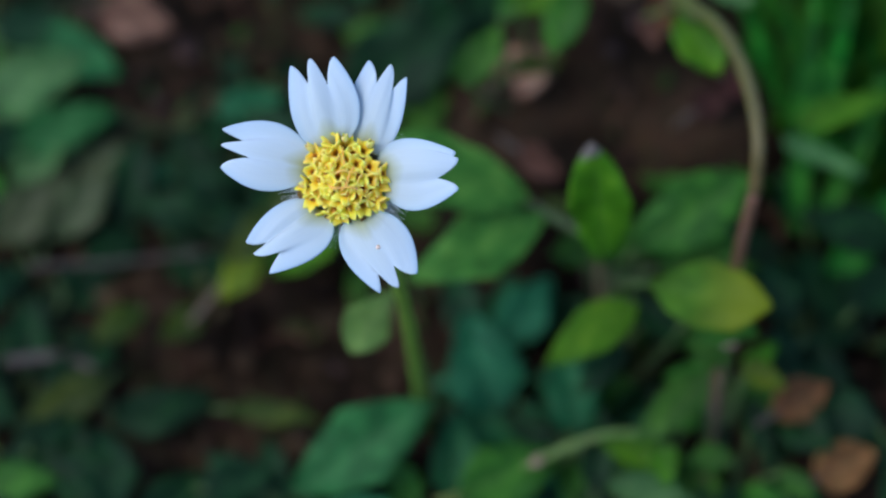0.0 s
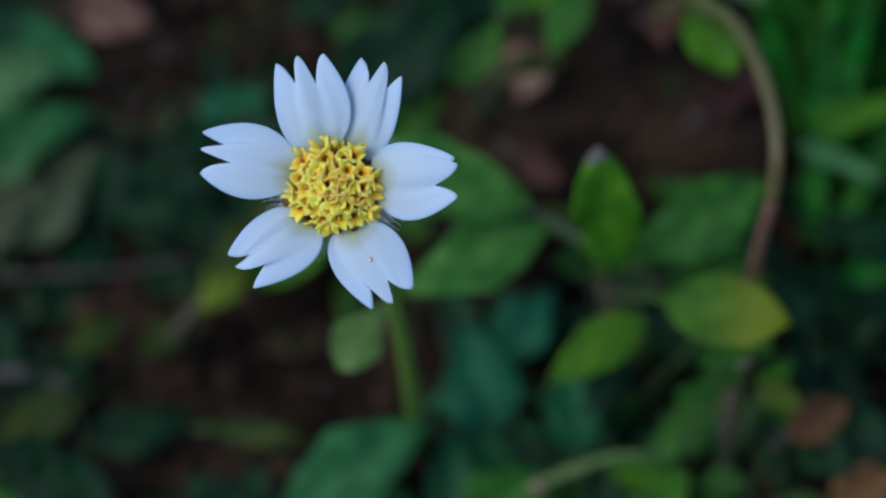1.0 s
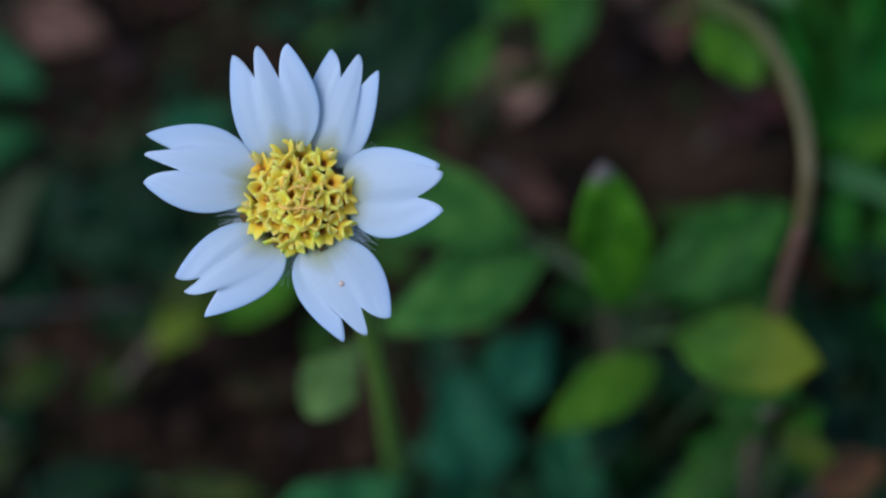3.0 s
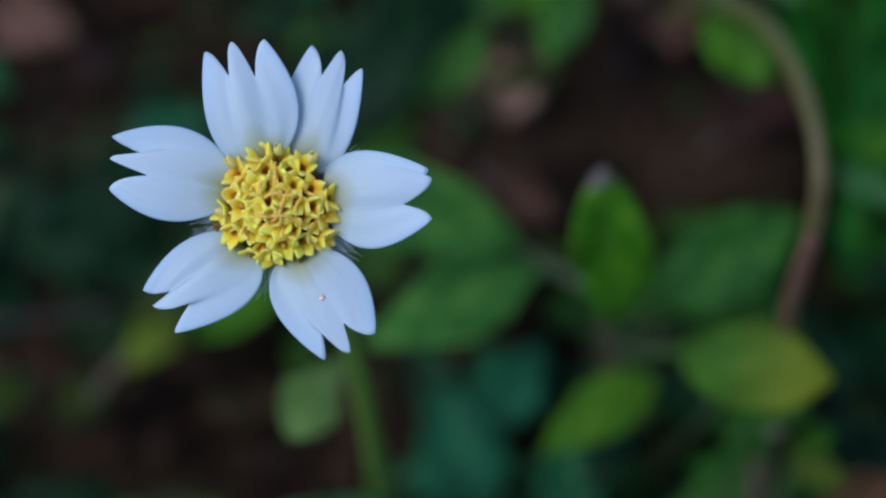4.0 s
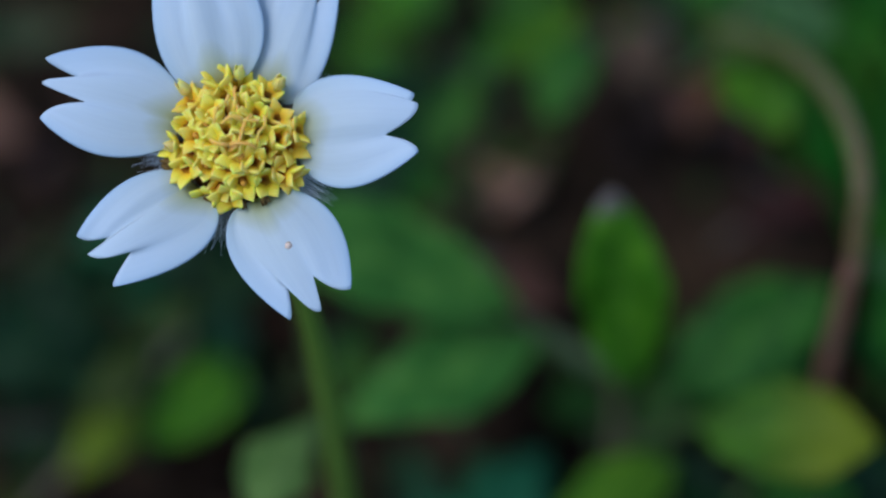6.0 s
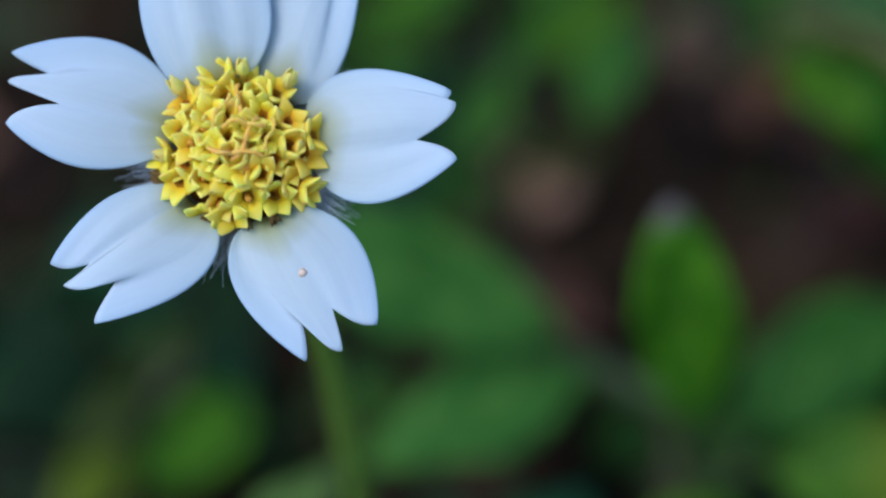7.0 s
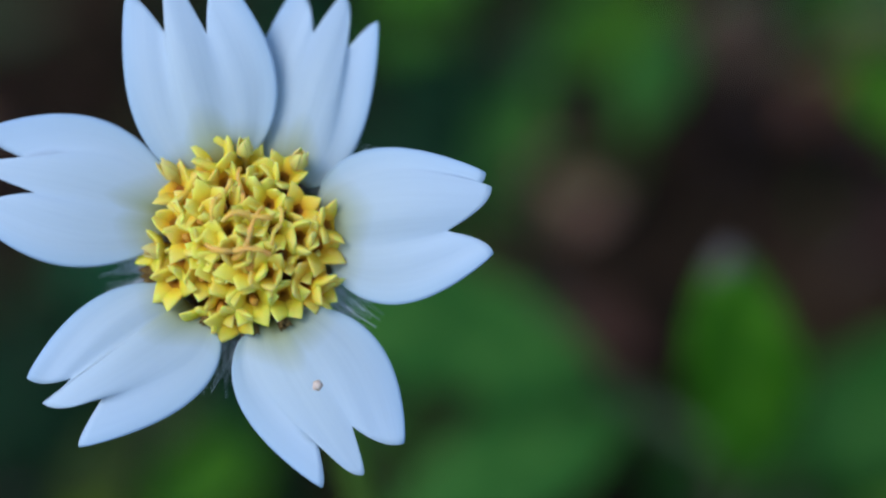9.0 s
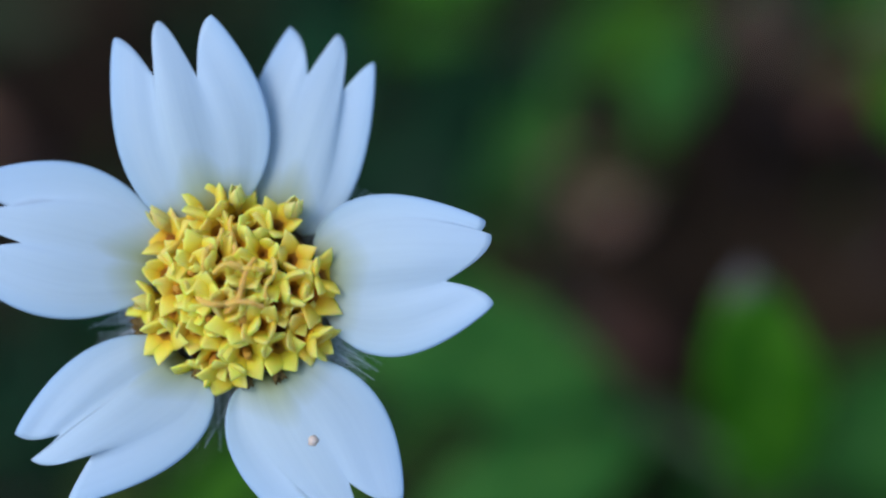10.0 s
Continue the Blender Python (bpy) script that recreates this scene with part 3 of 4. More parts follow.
def floret_mesh(seed, open_by):
    """A tubular floret along +z with five plump pointed lobes that spread unevenly; open_by 0 is a bud, 1 fully spread."""
    rnd = random.Random(seed)
    n = 12
    verts, uvs, faces = [], [], []
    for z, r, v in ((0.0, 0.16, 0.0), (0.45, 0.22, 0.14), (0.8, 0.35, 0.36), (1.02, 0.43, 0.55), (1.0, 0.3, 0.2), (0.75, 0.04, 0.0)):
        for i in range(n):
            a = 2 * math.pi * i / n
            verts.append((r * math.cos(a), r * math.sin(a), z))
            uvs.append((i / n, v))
    for j in range(5):
        for i in range(n):
            a, b = j * n + i, j * n + (i + 1) % n
            faces.append((a, b, b + n, a + n))
    steps, ring = 7, 8
    for k in range(5):
        a0 = 2 * math.pi * k / 5 + rnd.uniform(-0.25, 0.25)
        out = min(max(open_by * rnd.uniform(0.5, 1.45), 0.0), 1.15)
        ln, wide, fat = rnd.uniform(0.72, 0.92), rnd.uniform(0.44, 0.56), rnd.uniform(0.13, 0.18)
        lean, hook = rnd.uniform(-0.22, 0.22), rnd.uniform(-0.35, 0.6)
        start = len(verts)
        c, s = math.cos(a0), math.sin(a0)
        rr, zz = 0.36, 0.9
        for q in range(steps):
            f = q / (steps - 1)
            # the lobe rises, bends outwards as it opens, and its point hooks in or out
            tilt = radians(86) - out * radians(34 + 40 * f) + (1 - min(out, 1)) * radians(22) * f + hook * f * f
            if q:
                rr += ln / (steps - 1) * math.cos(tilt)
                zz += ln / (steps - 1) * math.sin(tilt)
            half = wide * (1 - f**1.45) * (1 + 0.1 * f) + 0.008
            thick = fat * (1 - f**1.6) ** 0.7 + 0.008
            for g in range(ring):
                b = 2 * math.pi * g / ring
                y, d = half * math.cos(b), thick * math.sin(b)
                # slightly keeled along its middle
                d -= 0.22 * y * y / max(half, 0.05) * (1 - 0.5 * f)
                pr, pz = rr + d * math.sin(tilt), zz - d * math.cos(tilt)
                y += lean * f * ln
                verts.append((pr * c - y * s, pr * s + y * c, pz))
                uvs.append((0.5 + 0.5 * math.cos(b), 0.5 + 0.5 * f - (0.1 if math.sin(b) < -0.5 else 0.0) * (1 - f)))
        for q in range(steps - 1):
            for g in range(ring):
                a, b = start + q * ring + g, start + q * ring + (g + 1) % ring
                faces.append((a, b, b + ring, a + ring))
        faces.append(tuple(start + (steps - 1) * ring + g for g in range(ring)))
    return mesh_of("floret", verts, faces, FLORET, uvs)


def anther_mesh(seed):
    """The stamen tube of a floret, split at its mouth."""
    v, f, _ = tube([(0, 0, 0.6), (0.02, 0, 0.95), (0.04 * seed, 0.03, 1.35)], 0.17, 0.12, 7, 7, 0.1, seed)
    return mesh_of("anther", v, f, ANTHER)


def style_mesh(seed, length):
    """A long style with two limp branches that curl over the neighbouring florets."""
    rnd = random.Random(seed)
    v, f, _ = tube([(0, 0, 0.6), (0.03, 0, 1.2), (0.08, 0.04, 1.62)], 0.13, 0.12, 8, 7)
    a = rnd.uniform(0, 3)
    for s in (-1, 1):
        a += rnd.uniform(-0.5, 0.5)
        c, d = math.cos(a) * s, math.sin(a) * s
        bend = rnd.uniform(-0.45, 0.45)
        ln = length * rnd.uniform(0.7, 1.15)
        k = len(v)
        line = [(0.08, 0.04, 1.58)]
        for reach, high in ((0.3, 1.76), (0.58, 1.76), (0.82, 1.62), (1.0, 1.4)):
            side = bend * math.sin(reach * 2.6)
            line.append((0.08 + ln * (reach * c - side * d), 0.04 + ln * (reach * d + side * c), high + rnd.uniform(-0.06, 0.06)))
        v2, f2, _ = tube(line, 0.105, 0.08, 16, 7, 0.3, seed + s)
        v, f = v + v2, f + [tuple(i + k for i in q) for q in f2]
    return mesh_of("style", v, f, STYLE)


rnd = random.Random(11)
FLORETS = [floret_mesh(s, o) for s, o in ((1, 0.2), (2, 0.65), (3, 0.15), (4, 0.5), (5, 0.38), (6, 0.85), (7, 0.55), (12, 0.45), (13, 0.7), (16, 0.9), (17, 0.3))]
BUD = floret_mesh(9, 0.0)
BUD.materials[0] = PALE_BUD
ANTHERS = [anther_mesh(s) for s in (1, 2)]
STYLES = [style_mesh(s, ln) for s, ln in ((3, 0.7), (4, 0.95), (5, 0.6), (8, 0.8), (14, 1.05))]
COUNT = 42
for i in range(COUNT):
    r = 2.42 * math.sqrt((i + 0.4) / COUNT)
    a = i * 137.508 + rnd.uniform(-9, 9)
    r += rnd.uniform(-0.12, 0.12)
    lean = 66 * (r / 2.9) ** 1.7 + rnd.uniform(-13, 13)
    x, y = at_angle(a, r) + Vector((-0.25, 0.03))
    size = rnd.uniform(0.96, 1.22)
    m = Matrix.Translation((x * MM, y * MM, (dome(r) - 1.3 + rnd.uniform(-0.26, 0.24)) * MM))
    m = m @ Matrix.Rotation(radians(a), 4, "Z") @ Matrix.Rotation(radians(lean), 4, "Y") @ Matrix.Rotation(rnd.uniform(0, 6.28), 4, "Z") @ Matrix.Scale(size, 4)
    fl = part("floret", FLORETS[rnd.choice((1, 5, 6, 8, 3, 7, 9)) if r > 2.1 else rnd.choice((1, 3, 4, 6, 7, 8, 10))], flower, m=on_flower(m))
    if i in (0, 2, 3, 6, 8, 11):
        part("style", STYLES[rnd.randrange(5)], fl, "limp pale orange style with two curling branches", Matrix.Identity(4))
    elif r < 2.1 and rnd.random() < 0.4:
        part("anther", ANTHERS[rnd.randrange(2)], fl, m=Matrix.Identity(4))


def edge_floret(mesh, deg, r, lean, size, name="floret", label="", up=-0.75, slim=1.0):
    """A single floret at the rim of the disc, leaning out over the petals."""
    x, y = at_angle(deg, r) + Vector((0.0, 0.1))
    m = Matrix.Translation((x * MM, y * MM, (dome(r) + up) * MM)) @ Matrix.Rotation(radians(deg), 4, "Z") @ Matrix.Rotation(radians(lean), 4, "Y") @ Matrix.Diagonal((size * slim, size * slim, size, 1))
    return part(name, mesh, flower, label, on_flower(m))


edge_floret(BUD, 54, 3.0, 34, 1.05, label="pale unopened bud", up=-0.35, slim=0.62)
edge_floret(BUD, 137, 2.9, 58, 1.05, label="pale unopened bud", up=-0.25, slim=0.6)
edge_floret(BUD, 187, 2.75, 52, 0.85, label="pale unopened bud", up=-0.4, slim=0.7)
edge_floret(BUD, 89, 2.75, 40, 0.95, label="pale unopened bud", up=-0.35, slim=0.62)
edge_floret(FLORETS[3], -34, 2.6, 66, 1.0)
edge_floret(FLORETS[5], 8, 2.35, 58, 1.0)
DEAD_FLORET = floret_mesh(15, 0.3)
DEAD_FLORET.materials[0] = WITHERED
for deg, r, size, up in ((-66, 3.1, 0.42, 0.05), (-116, 3.0, 0.4, -0.1), (-88, 2.75, 0.6, -0.75), (-50, 2.85, 0.45, -0.75), (199, 3.1, 0.7, -0.5), (209, 3.1, 0.65, -0.6)):
    edge_floret(DEAD_FLORET, deg, r, 72, size, "withered_floret", "withered brown floret", up)


def bract_mesh():
    rows = []
    for j in range(9):
        s = j / 8
        half = 1.25 * math.sin(math.pi * (0.18 + 0.8 * s)) ** 0.8 + 0.02
        rows.append([(u * half, 0.7 + 2.9 * math.sin(s * 1.5), -5.6 + 3.3 * s - 0.25 * u * u) for u in (-1, -0.5, 0, 0.5, 1)])
    v, f, uv = slab(rows, 0.18)
    return mesh_of("bract", v, f, BRACT, uv)


BRACTS = bract_mesh()
for i in range(8):
    part("bract", BRACTS, flower, "dark green bract under the petals" if i == 0 else "", on_flower(Matrix.Rotation(radians(45 * i + 12), 4, "Z")))


def hair_tuft():
    """Fine white hairs on the cup beneath the petals."""
    rnd = random.Random(21)
    verts, faces = [], []
    for i in range(1500):
        a = rnd.uniform(0, 360)
        z0 = rnd.uniform(-5.0, -2.8)
        r0 = 1.2 + 2.2 * (z0 + 5.6) / 2.9
        x, y = at_angle(a, r0)
        dx, dy = at_angle(a + rnd.uniform(-25, 25), rnd.uniform(1.5, 3.1))
        dz = rnd.uniform(-0.7, 0.8)
        v, f, _ = tube([(x, y, z0), (x + dx * 0.5, y + dy * 0.5, z0 + dz * 0.35), (x + dx, y + dy, z0 + dz)], 0.026, 0.008, 4, 4)
        k = len(verts)
        verts += v
        faces += [tuple(q + k for q in g) for g in f]
    return mesh_of("hairs", verts, faces, HAIR)


part("hairs", hair_tuft(), flower, "fine white hairs round the cup", on_flower(), kind="stuff")
stalk("flower_stem", flower, [(4.7, 7.0, -0.8), (4.5, 4.6, 14), (4.2, 3.8, 27), (3.4, 3.7, 40), (2.1, 3.2, 52), (0.6, 2.0, 60.5)], 0.75, 0.62, STALK, "pale green hairy stalk", 40, 0.05)

# ---- the weed beside the flower ----
weed = root("broadleaf_weed", 23, 15, 0, "leafy green weed with broad pointed leaves in the soil", "weed")
stalk("stem", weed, [(15.4, 21.2, 23.8), (18.5, 20.0, 22.4), (21.6, 17.4, 22.6), (23.3, 14.0, 25.2)], 0.28, 0.34, PETIOLE, "olive stem joining the leaves", 16)
stalk("stem", weed, [(24, 14, 0), (23.5, 16, 8), (23, 18.5, 16), (22.6, 19.6, 20.5)], 0.6, 0.45, BROWN_STEM, "brownish stem", 16)
leaf(weed, (17.4, 20.6, 22.0), (3.6, 13.0, 22.5), 6.5, FRESH, "green leaf below the broad one", fold=0.2, belly=0.45, droop=0.05, stem_to=(22.5, 20, 18))
leaf(weed, (-0.6, 22.7, 31.3), (15.6, 21.2, 23.9), 7.5, FRESH, "broad folded green leaf", face=(0.1, -0.5, 1), fold=0.28, droop=-0.02, belly=0.45, wave=0.04, point=0.8, nu=21, nv=34)
leaf(weed, (23.3, 13.7, 25.4), (21.8, 17.5, 40.4), 6.1, TIPPED, "narrow upright green leaf with a withered tip", face=(0.15, -1, 0.5), fold=0.2, droop=0.02, belly=0.55, point=0.55, other=(0.42, 0.8), wave=0.12, stem_to=(23, 18.6, 16.5))
leaf(weed, (26.6, 12.2, 18.6), (17.5, 5.0, 19.8), 4.9, LIME, "small bright green leaf", fold=0.2, stem_to=(24, 16.5, 12))
leaf(weed, (26.5, 18.3, 18.1), (38.0, 23.8, 24.0), 7.6, GREEN, "mid-green leaf with a light edge", fold=0.12, belly=0.5, stem_to=(23.4, 18, 13))
leaf(weed, (27.1, 11.3, 24.7), (38.4, 6.3, 29.8), 7.0, TURNING, "green leaf turning yellow at its end", fold=0.15, belly=0.55, stem_to=(23.6, 17, 14))

leaf(weed, (29.0, 17.8, 15.2), (37.7, 20.1, 17.8), 5.3, GREEN, serrate=0.2, stem_to=(23.4, 18, 12))
leaf(weed, (28.5, 22.2, 16.4), (33.7, 24.7, 19.2), 3.5, GREY, serrate=0.2)
leaf(weed, (22.8, 21.5, 13.0), (18.0, 20.3, 13.6), 3.6, GREEN, serrate=0.2)
leaf(weed, (21.8, 24.5, 12.0), (17.0, 27.5, 12.6), 3.2, OLIVE_LEAF, serrate=0.2)
leaf(weed, (30.1, 13.9, 22.2), (38.6, 13.8, 23.5), 3.4, GREEN, serrate=0.2)
leaf(weed, (31.2, 9.4, 21.0), (38.3, 6.9, 22.2), 4.0, GREEN, serrate=0.2)
leaf(weed, (25.8, 13.5, 18.0), (31.5, 8.9, 16.7), 3.5, DEEP, serrate=0.2)
leaf(weed, (25.3, 9.9, 14.6), (20.6, 4.4, 12.8), 3.5, DEEP, serrate=0.2)

# ---- the arching stem ----
arch = root("arching_weed", 33.8, -3.5, 0, "long arching weed stem, brown below and green above", "weed")
stalk("lower_stem", arch, [(33.8, -3.5, -0.5), (34.6, 2.7, 8.6), (35.4, 9.7, 15.4), (36.4, 13.7, 26.5), (36.8, 13.6, 39.3)], 0.5, 0.65, ARCH, "tan stem turning reddish brown", 36, 0.05)
stalk("upper_stem", arch, [(36.8, 13.5, 39.2), (36.9, 16.6, 43.7), (36.4, 23.5, 42.4), (34.8, 31.2, 38.9), (32.7, 36.4, 35.2), (30.5, 40.3, 32.2)], 0.7, 0.8, OLIVE, "olive green arching stem", 40, 0.05)
leaf(arch, (32.6, 41.3, 36.7), (38.5, 37.6, 34.6), 4.4, GREY, "pale green leaf", fold=0.2, belly=0.5, stem_to=(31.7, 38.3, 33.6))
leaf(arch, (30.9, 38.4, 32.4), (35.0, 31.8, 31.3), 5.5, BRIGHT, face=(0.2, -0.6, 1), fold=0.2, belly=0.5, stem_to=(33.4, 34.8, 36.3))
leaf(arch, (27.9, 42.6, 25.5), (29.2, 39.2, 23.5), 2.1, RED_DRY, "withered brown leaf", fold=0.3, stem_to=(31.7, 38.3, 33.6))
node_verts, node_faces = lump(random.Random(8), 1.2, 0.9)
stalk("side_shoot", arch, [(35.3, 9.3, 14.8), (35.5, 8.6, 17.6), (35.4, 7.4, 19.8)], 0.4, 0.35, ARCH, "short tan side shoot", 10)
part("node", mesh_of("node", node_verts, node_faces, STONE), arch, "pale pinkish swollen bud", Matrix.Translation((Vector((35.4, 7.2, 20.4)) * MM - arch.location)))
leaf(arch, (33.5, 4.5, 18.1), (26.2, -2.3, 16.3), 4.3, GREEN, fold=0.2)
leaf(arch, (37.0, 5.5, 17.4), (41.0, 2.8, 18.5), 2.9, YELLOW, fold=0.2)
leaf(arch, (36.0, 6.4, 16.6), (31.4, 8.4, 17.8), 3.5, GREEN, fold=0.2)
leaf(arch, (37.3, 5.5, 15.5), (40.7, 8.5, 17.0), 2.6, BRIGHT, fold=0.2)
leaf(arch, (43.0, -3.9, 4.0), (40.1, 0.7, 6.7), 3.6, DEEP)

# ---- bluish weed low behind the stalk ----
low = root("bluish_weed", 13, 7, 0, "low weed with bluish green leaves on the soil", "weed")
leaf(low, (12.2, 6.9, 2.2), (9.2, 16.6, 7.8), 8.1, TEAL)
leaf(low, (12.9, 13.9, 5.0), (18.3, 21.0, 7.7), 5.2, TEAL)
leaf(low, (7.5, -3.2, 3.1), (8.7, 6.0, 7.1), 5.0, TEAL)
leaf(low, (20.8, 3.2, 5.4), (19.4, 11.9, 9.1), 5.1, TEAL)

# ---- weed with leaves across the lower edge ----
creeper = root("creeping_weed", 10, 2, 0, "creeping weed with a yellowish stem and long leaves", "weed")
stalk("stem", creeper, [(6.1, -4.7, 6.2), (10.1, -3.0, 5.8), (16.6, -0.8, 8.5), (23.5, 1.0, 10.8), (29.4, 1.4, 9.7)], 0.5, 0.4, VINE, "yellowish creeping stem", 20)
leaf(creeper, (-8.8, -4.0, 6.6), (5.5, 3.0, 14.6), 7.8, SAGE, "long blue-green leaf", belly=0.5)
leaf(creeper, (22.7, 1.4, 9.7), (30.7, -1.9, 9.1), 3.5, BRIGHT)
leaf(creeper, (23.0, -2.7, 7.3), (33.9, -5.7, 7.0), 3.5, GREY)
leaf(creeper, (2.6, 9.6, 27.9), (-1.7, 3.0, 26.8), 4.8, MOSS, "rounded pale olive green leaf", belly=0.66, point=0.8)

# ---- leaves over the dark soil at the flower's other side ----
side_weed = root("seedling_weed", -14, 28, 0, "small seedling weed with yellowish green leaves", "weed")
leaf(side_weed, (-12.6, 23.9, 9.2), (-17.4, 18.3, 7.3), 4.0, BRIGHT_YELLOW)
leaf(side_weed, (-7.2, 26.0, 18.6), (-12.2, 23.8, 17.3), 2.2, OLIVE_LEAF)
leaf(side_weed, (-11.0, 24.9, 15.3), (-15.9, 19.1, 13.3), 3.5, OLIVE_LEAF)
leaf(side_weed, (-4.9, 27.5, 8.8), (-11.5, 20.7, 8.9), 5.3, LIME)
stalk("stem", side_weed, [(-20.5, 16.5, 5.1), (-8.9, 30.0, 10.3)], 0.38, 0.32, BROWN_STEM, "thin brown stem", 16)

far_weed = root("shaded_weed", -40, 40, 0, "weed with large soft green leaves", "weed")
leaf(far_weed, (-45.1, 43.1, 5.9), (-33.9, 46.8, 10.7), 7.1, GREY)
leaf(far_weed, (-38.7, 50.2, 10.0), (-29.6, 45.7, 8.7), 5.8, SAGE)
leaf(far_weed, (-40.9, 38.1, 5.6), (-30.1, 41.9, 7.8), 5.7, SAGE)
leaf(far_weed, (-43.8, 50.2, 10.0), (-35.5, 51.8, 10.9), 5.2, DEEP)
leaf(far_weed, (-43.1, 27.7, 2.3), (-34.9, 34.7, 6.4), 5.7, TAN)
leaf(far_weed, (-36.8, 28.2, 2.6), (-30.3, 35.3, 5.4), 5.1, TAN)
leaf(far_weed, (-37.0, 35.5, 2.0), (-28.0, 39.5, 4.0), 4.6, TAN)
leaf(far_weed, (-42.2, 34.3, 3.4), (-35.7, 37.5, 6.6), 3.8, GREY)
near_weed = root("ground_weed", -30, 18, 0, "low weed with small olive leaves on the soil", "weed")
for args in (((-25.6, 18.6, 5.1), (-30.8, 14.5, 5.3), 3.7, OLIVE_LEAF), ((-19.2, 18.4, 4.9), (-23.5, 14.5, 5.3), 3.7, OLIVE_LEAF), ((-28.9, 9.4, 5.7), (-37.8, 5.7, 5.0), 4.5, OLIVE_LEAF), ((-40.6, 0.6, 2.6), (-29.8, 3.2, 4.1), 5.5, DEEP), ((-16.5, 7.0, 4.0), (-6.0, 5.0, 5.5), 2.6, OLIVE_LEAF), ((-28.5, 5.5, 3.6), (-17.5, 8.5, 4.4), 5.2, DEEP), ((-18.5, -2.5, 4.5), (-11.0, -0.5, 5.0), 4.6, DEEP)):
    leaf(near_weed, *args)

back_weed = root("back_weed", 12, 50, 0, "weed with bright and dark green leaves behind the flower", "weed")
leaf(back_weed, (14.3, 41.4, 27.5), (20.8, 45.5, 29.8), 4.1, BRIGHT, stem_to=(17, 44, 12))
leaf(back_weed, (21.1, 43.4, 28.6), (17.8, 37.0, 26.3), 4.4, GREEN, stem_to=(18, 43, 12))
leaf(back_weed, (9.0, 32.3, 27.5), (12.9, 38.6, 29.9), 3.6, GREEN, stem_to=(14, 40, 10))
leaf(back_weed, (12.7, 41.3, 26.1), (17.2, 46.3, 29.0), 3.1, GREEN, stem_to=(14, 42, 10))
leaf(back_weed, (13.0, 39.5, 19.7), (19.5, 39.5, 21.1), 2.1, OLIVE_LEAF)
stalk("stem", back_weed, [(14, 46, 0), (15, 45, 8), (16, 44, 16)], 0.5, 0.35, OLIVE, count=10)
leaf(back_weed, (-3.9, 44.2, 3.9), (9.5, 54.6, 9.9), 10.2, DEEP)
leaf(back_weed, (-19.2, 43.1, 4.5), (-11.5, 45.0, 5.6), 3.8, TEAL)

# ---- grass ----
grass = root("grass_tuft", 48, 34, 0, "tuft of bright green grass blades in the soil", "grass")
for args in (((42.7, 32.7, 15.8), (51.1, 28.3, 16.0), 2.0, GREY), ((44.0, 33.5, 17.5), (54.5, 36.0, 19.5), 3.0, BRIGHT), ((44.5, 27.0, 4.6), (46.2, 46.7, 23.9), 2.8, GRASS), ((46.6, 27.0, 4.6), (54.9, 40.6, 17.8), 2.8, GRASS), ((45.4, 31.9, 7.4), (50.4, 45.7, 23.3), 2.8, GRASS), ((48.0, 21.2, 5.2), (55.7, 29.6, 11.4), 3.7, GRASS)):
    leaf(grass, *args, name="blade", rooted=False, belly=0.35, point=0.6, fold=0.3)


def small_weed(x, y, n, size, height, mats, seed, spread=1.0):
    """A low rosette of stalked leaves from one root on the soil."""
    rnd = random.Random(seed)
    z = ground_height(x, y)
    names = {"DEEP": "dark green", "TEAL": "bluish green", "GREEN": "mid-green", "BRIGHT": "bright green", "YELLOW": "yellowish", "GREY": "pale green", "TAN": "faded"}
    words = " and ".join(dict.fromkeys(names[q] for q in mats))
    ob = root("small_weed", x, y, z, f"low weed with {words} leaves", "weed", "low weeds on the soil")
    kinds = {"DEEP": DEEP, "TEAL": TEAL, "GREEN": GREEN, "BRIGHT": BRIGHT, "YELLOW": YELLOW, "GREY": GREY, "TAN": TAN}
    turn = rnd.uniform(0, 360)
    for i in range(n):
        a = turn + i * 137.5 + rnd.uniform(-20, 20)
        r0 = size * rnd.uniform(0.15, 0.55) * spread
        ln = size * rnd.uniform(0.65, 1.25)
        h = height * rnd.uniform(0.25, 1.0)
        bx, by = at_angle(a, r0)
        tx, ty = at_angle(a + rnd.uniform(-22, 22), r0 + ln * 0.95)
        b0 = (x + bx, y + by, z + h)
        t0 = (x + tx, y + ty, max(z + h + ln * rnd.uniform(-0.3, 0.35), z + 0.8))
        leaf(ob, b0, t0, ln * rnd.uniform(0.38, 0.6), kinds[mats[i % len(mats)]], fold=rnd.uniform(0.1, 0.35), droop=rnd.uniform(0, 0.2), belly=rnd.uniform(0.38, 0.52), serrate=0.15, nu=9, nv=18, stem_to=(x + 0.2 * bx, y + 0.2 * by, z - 0.3))


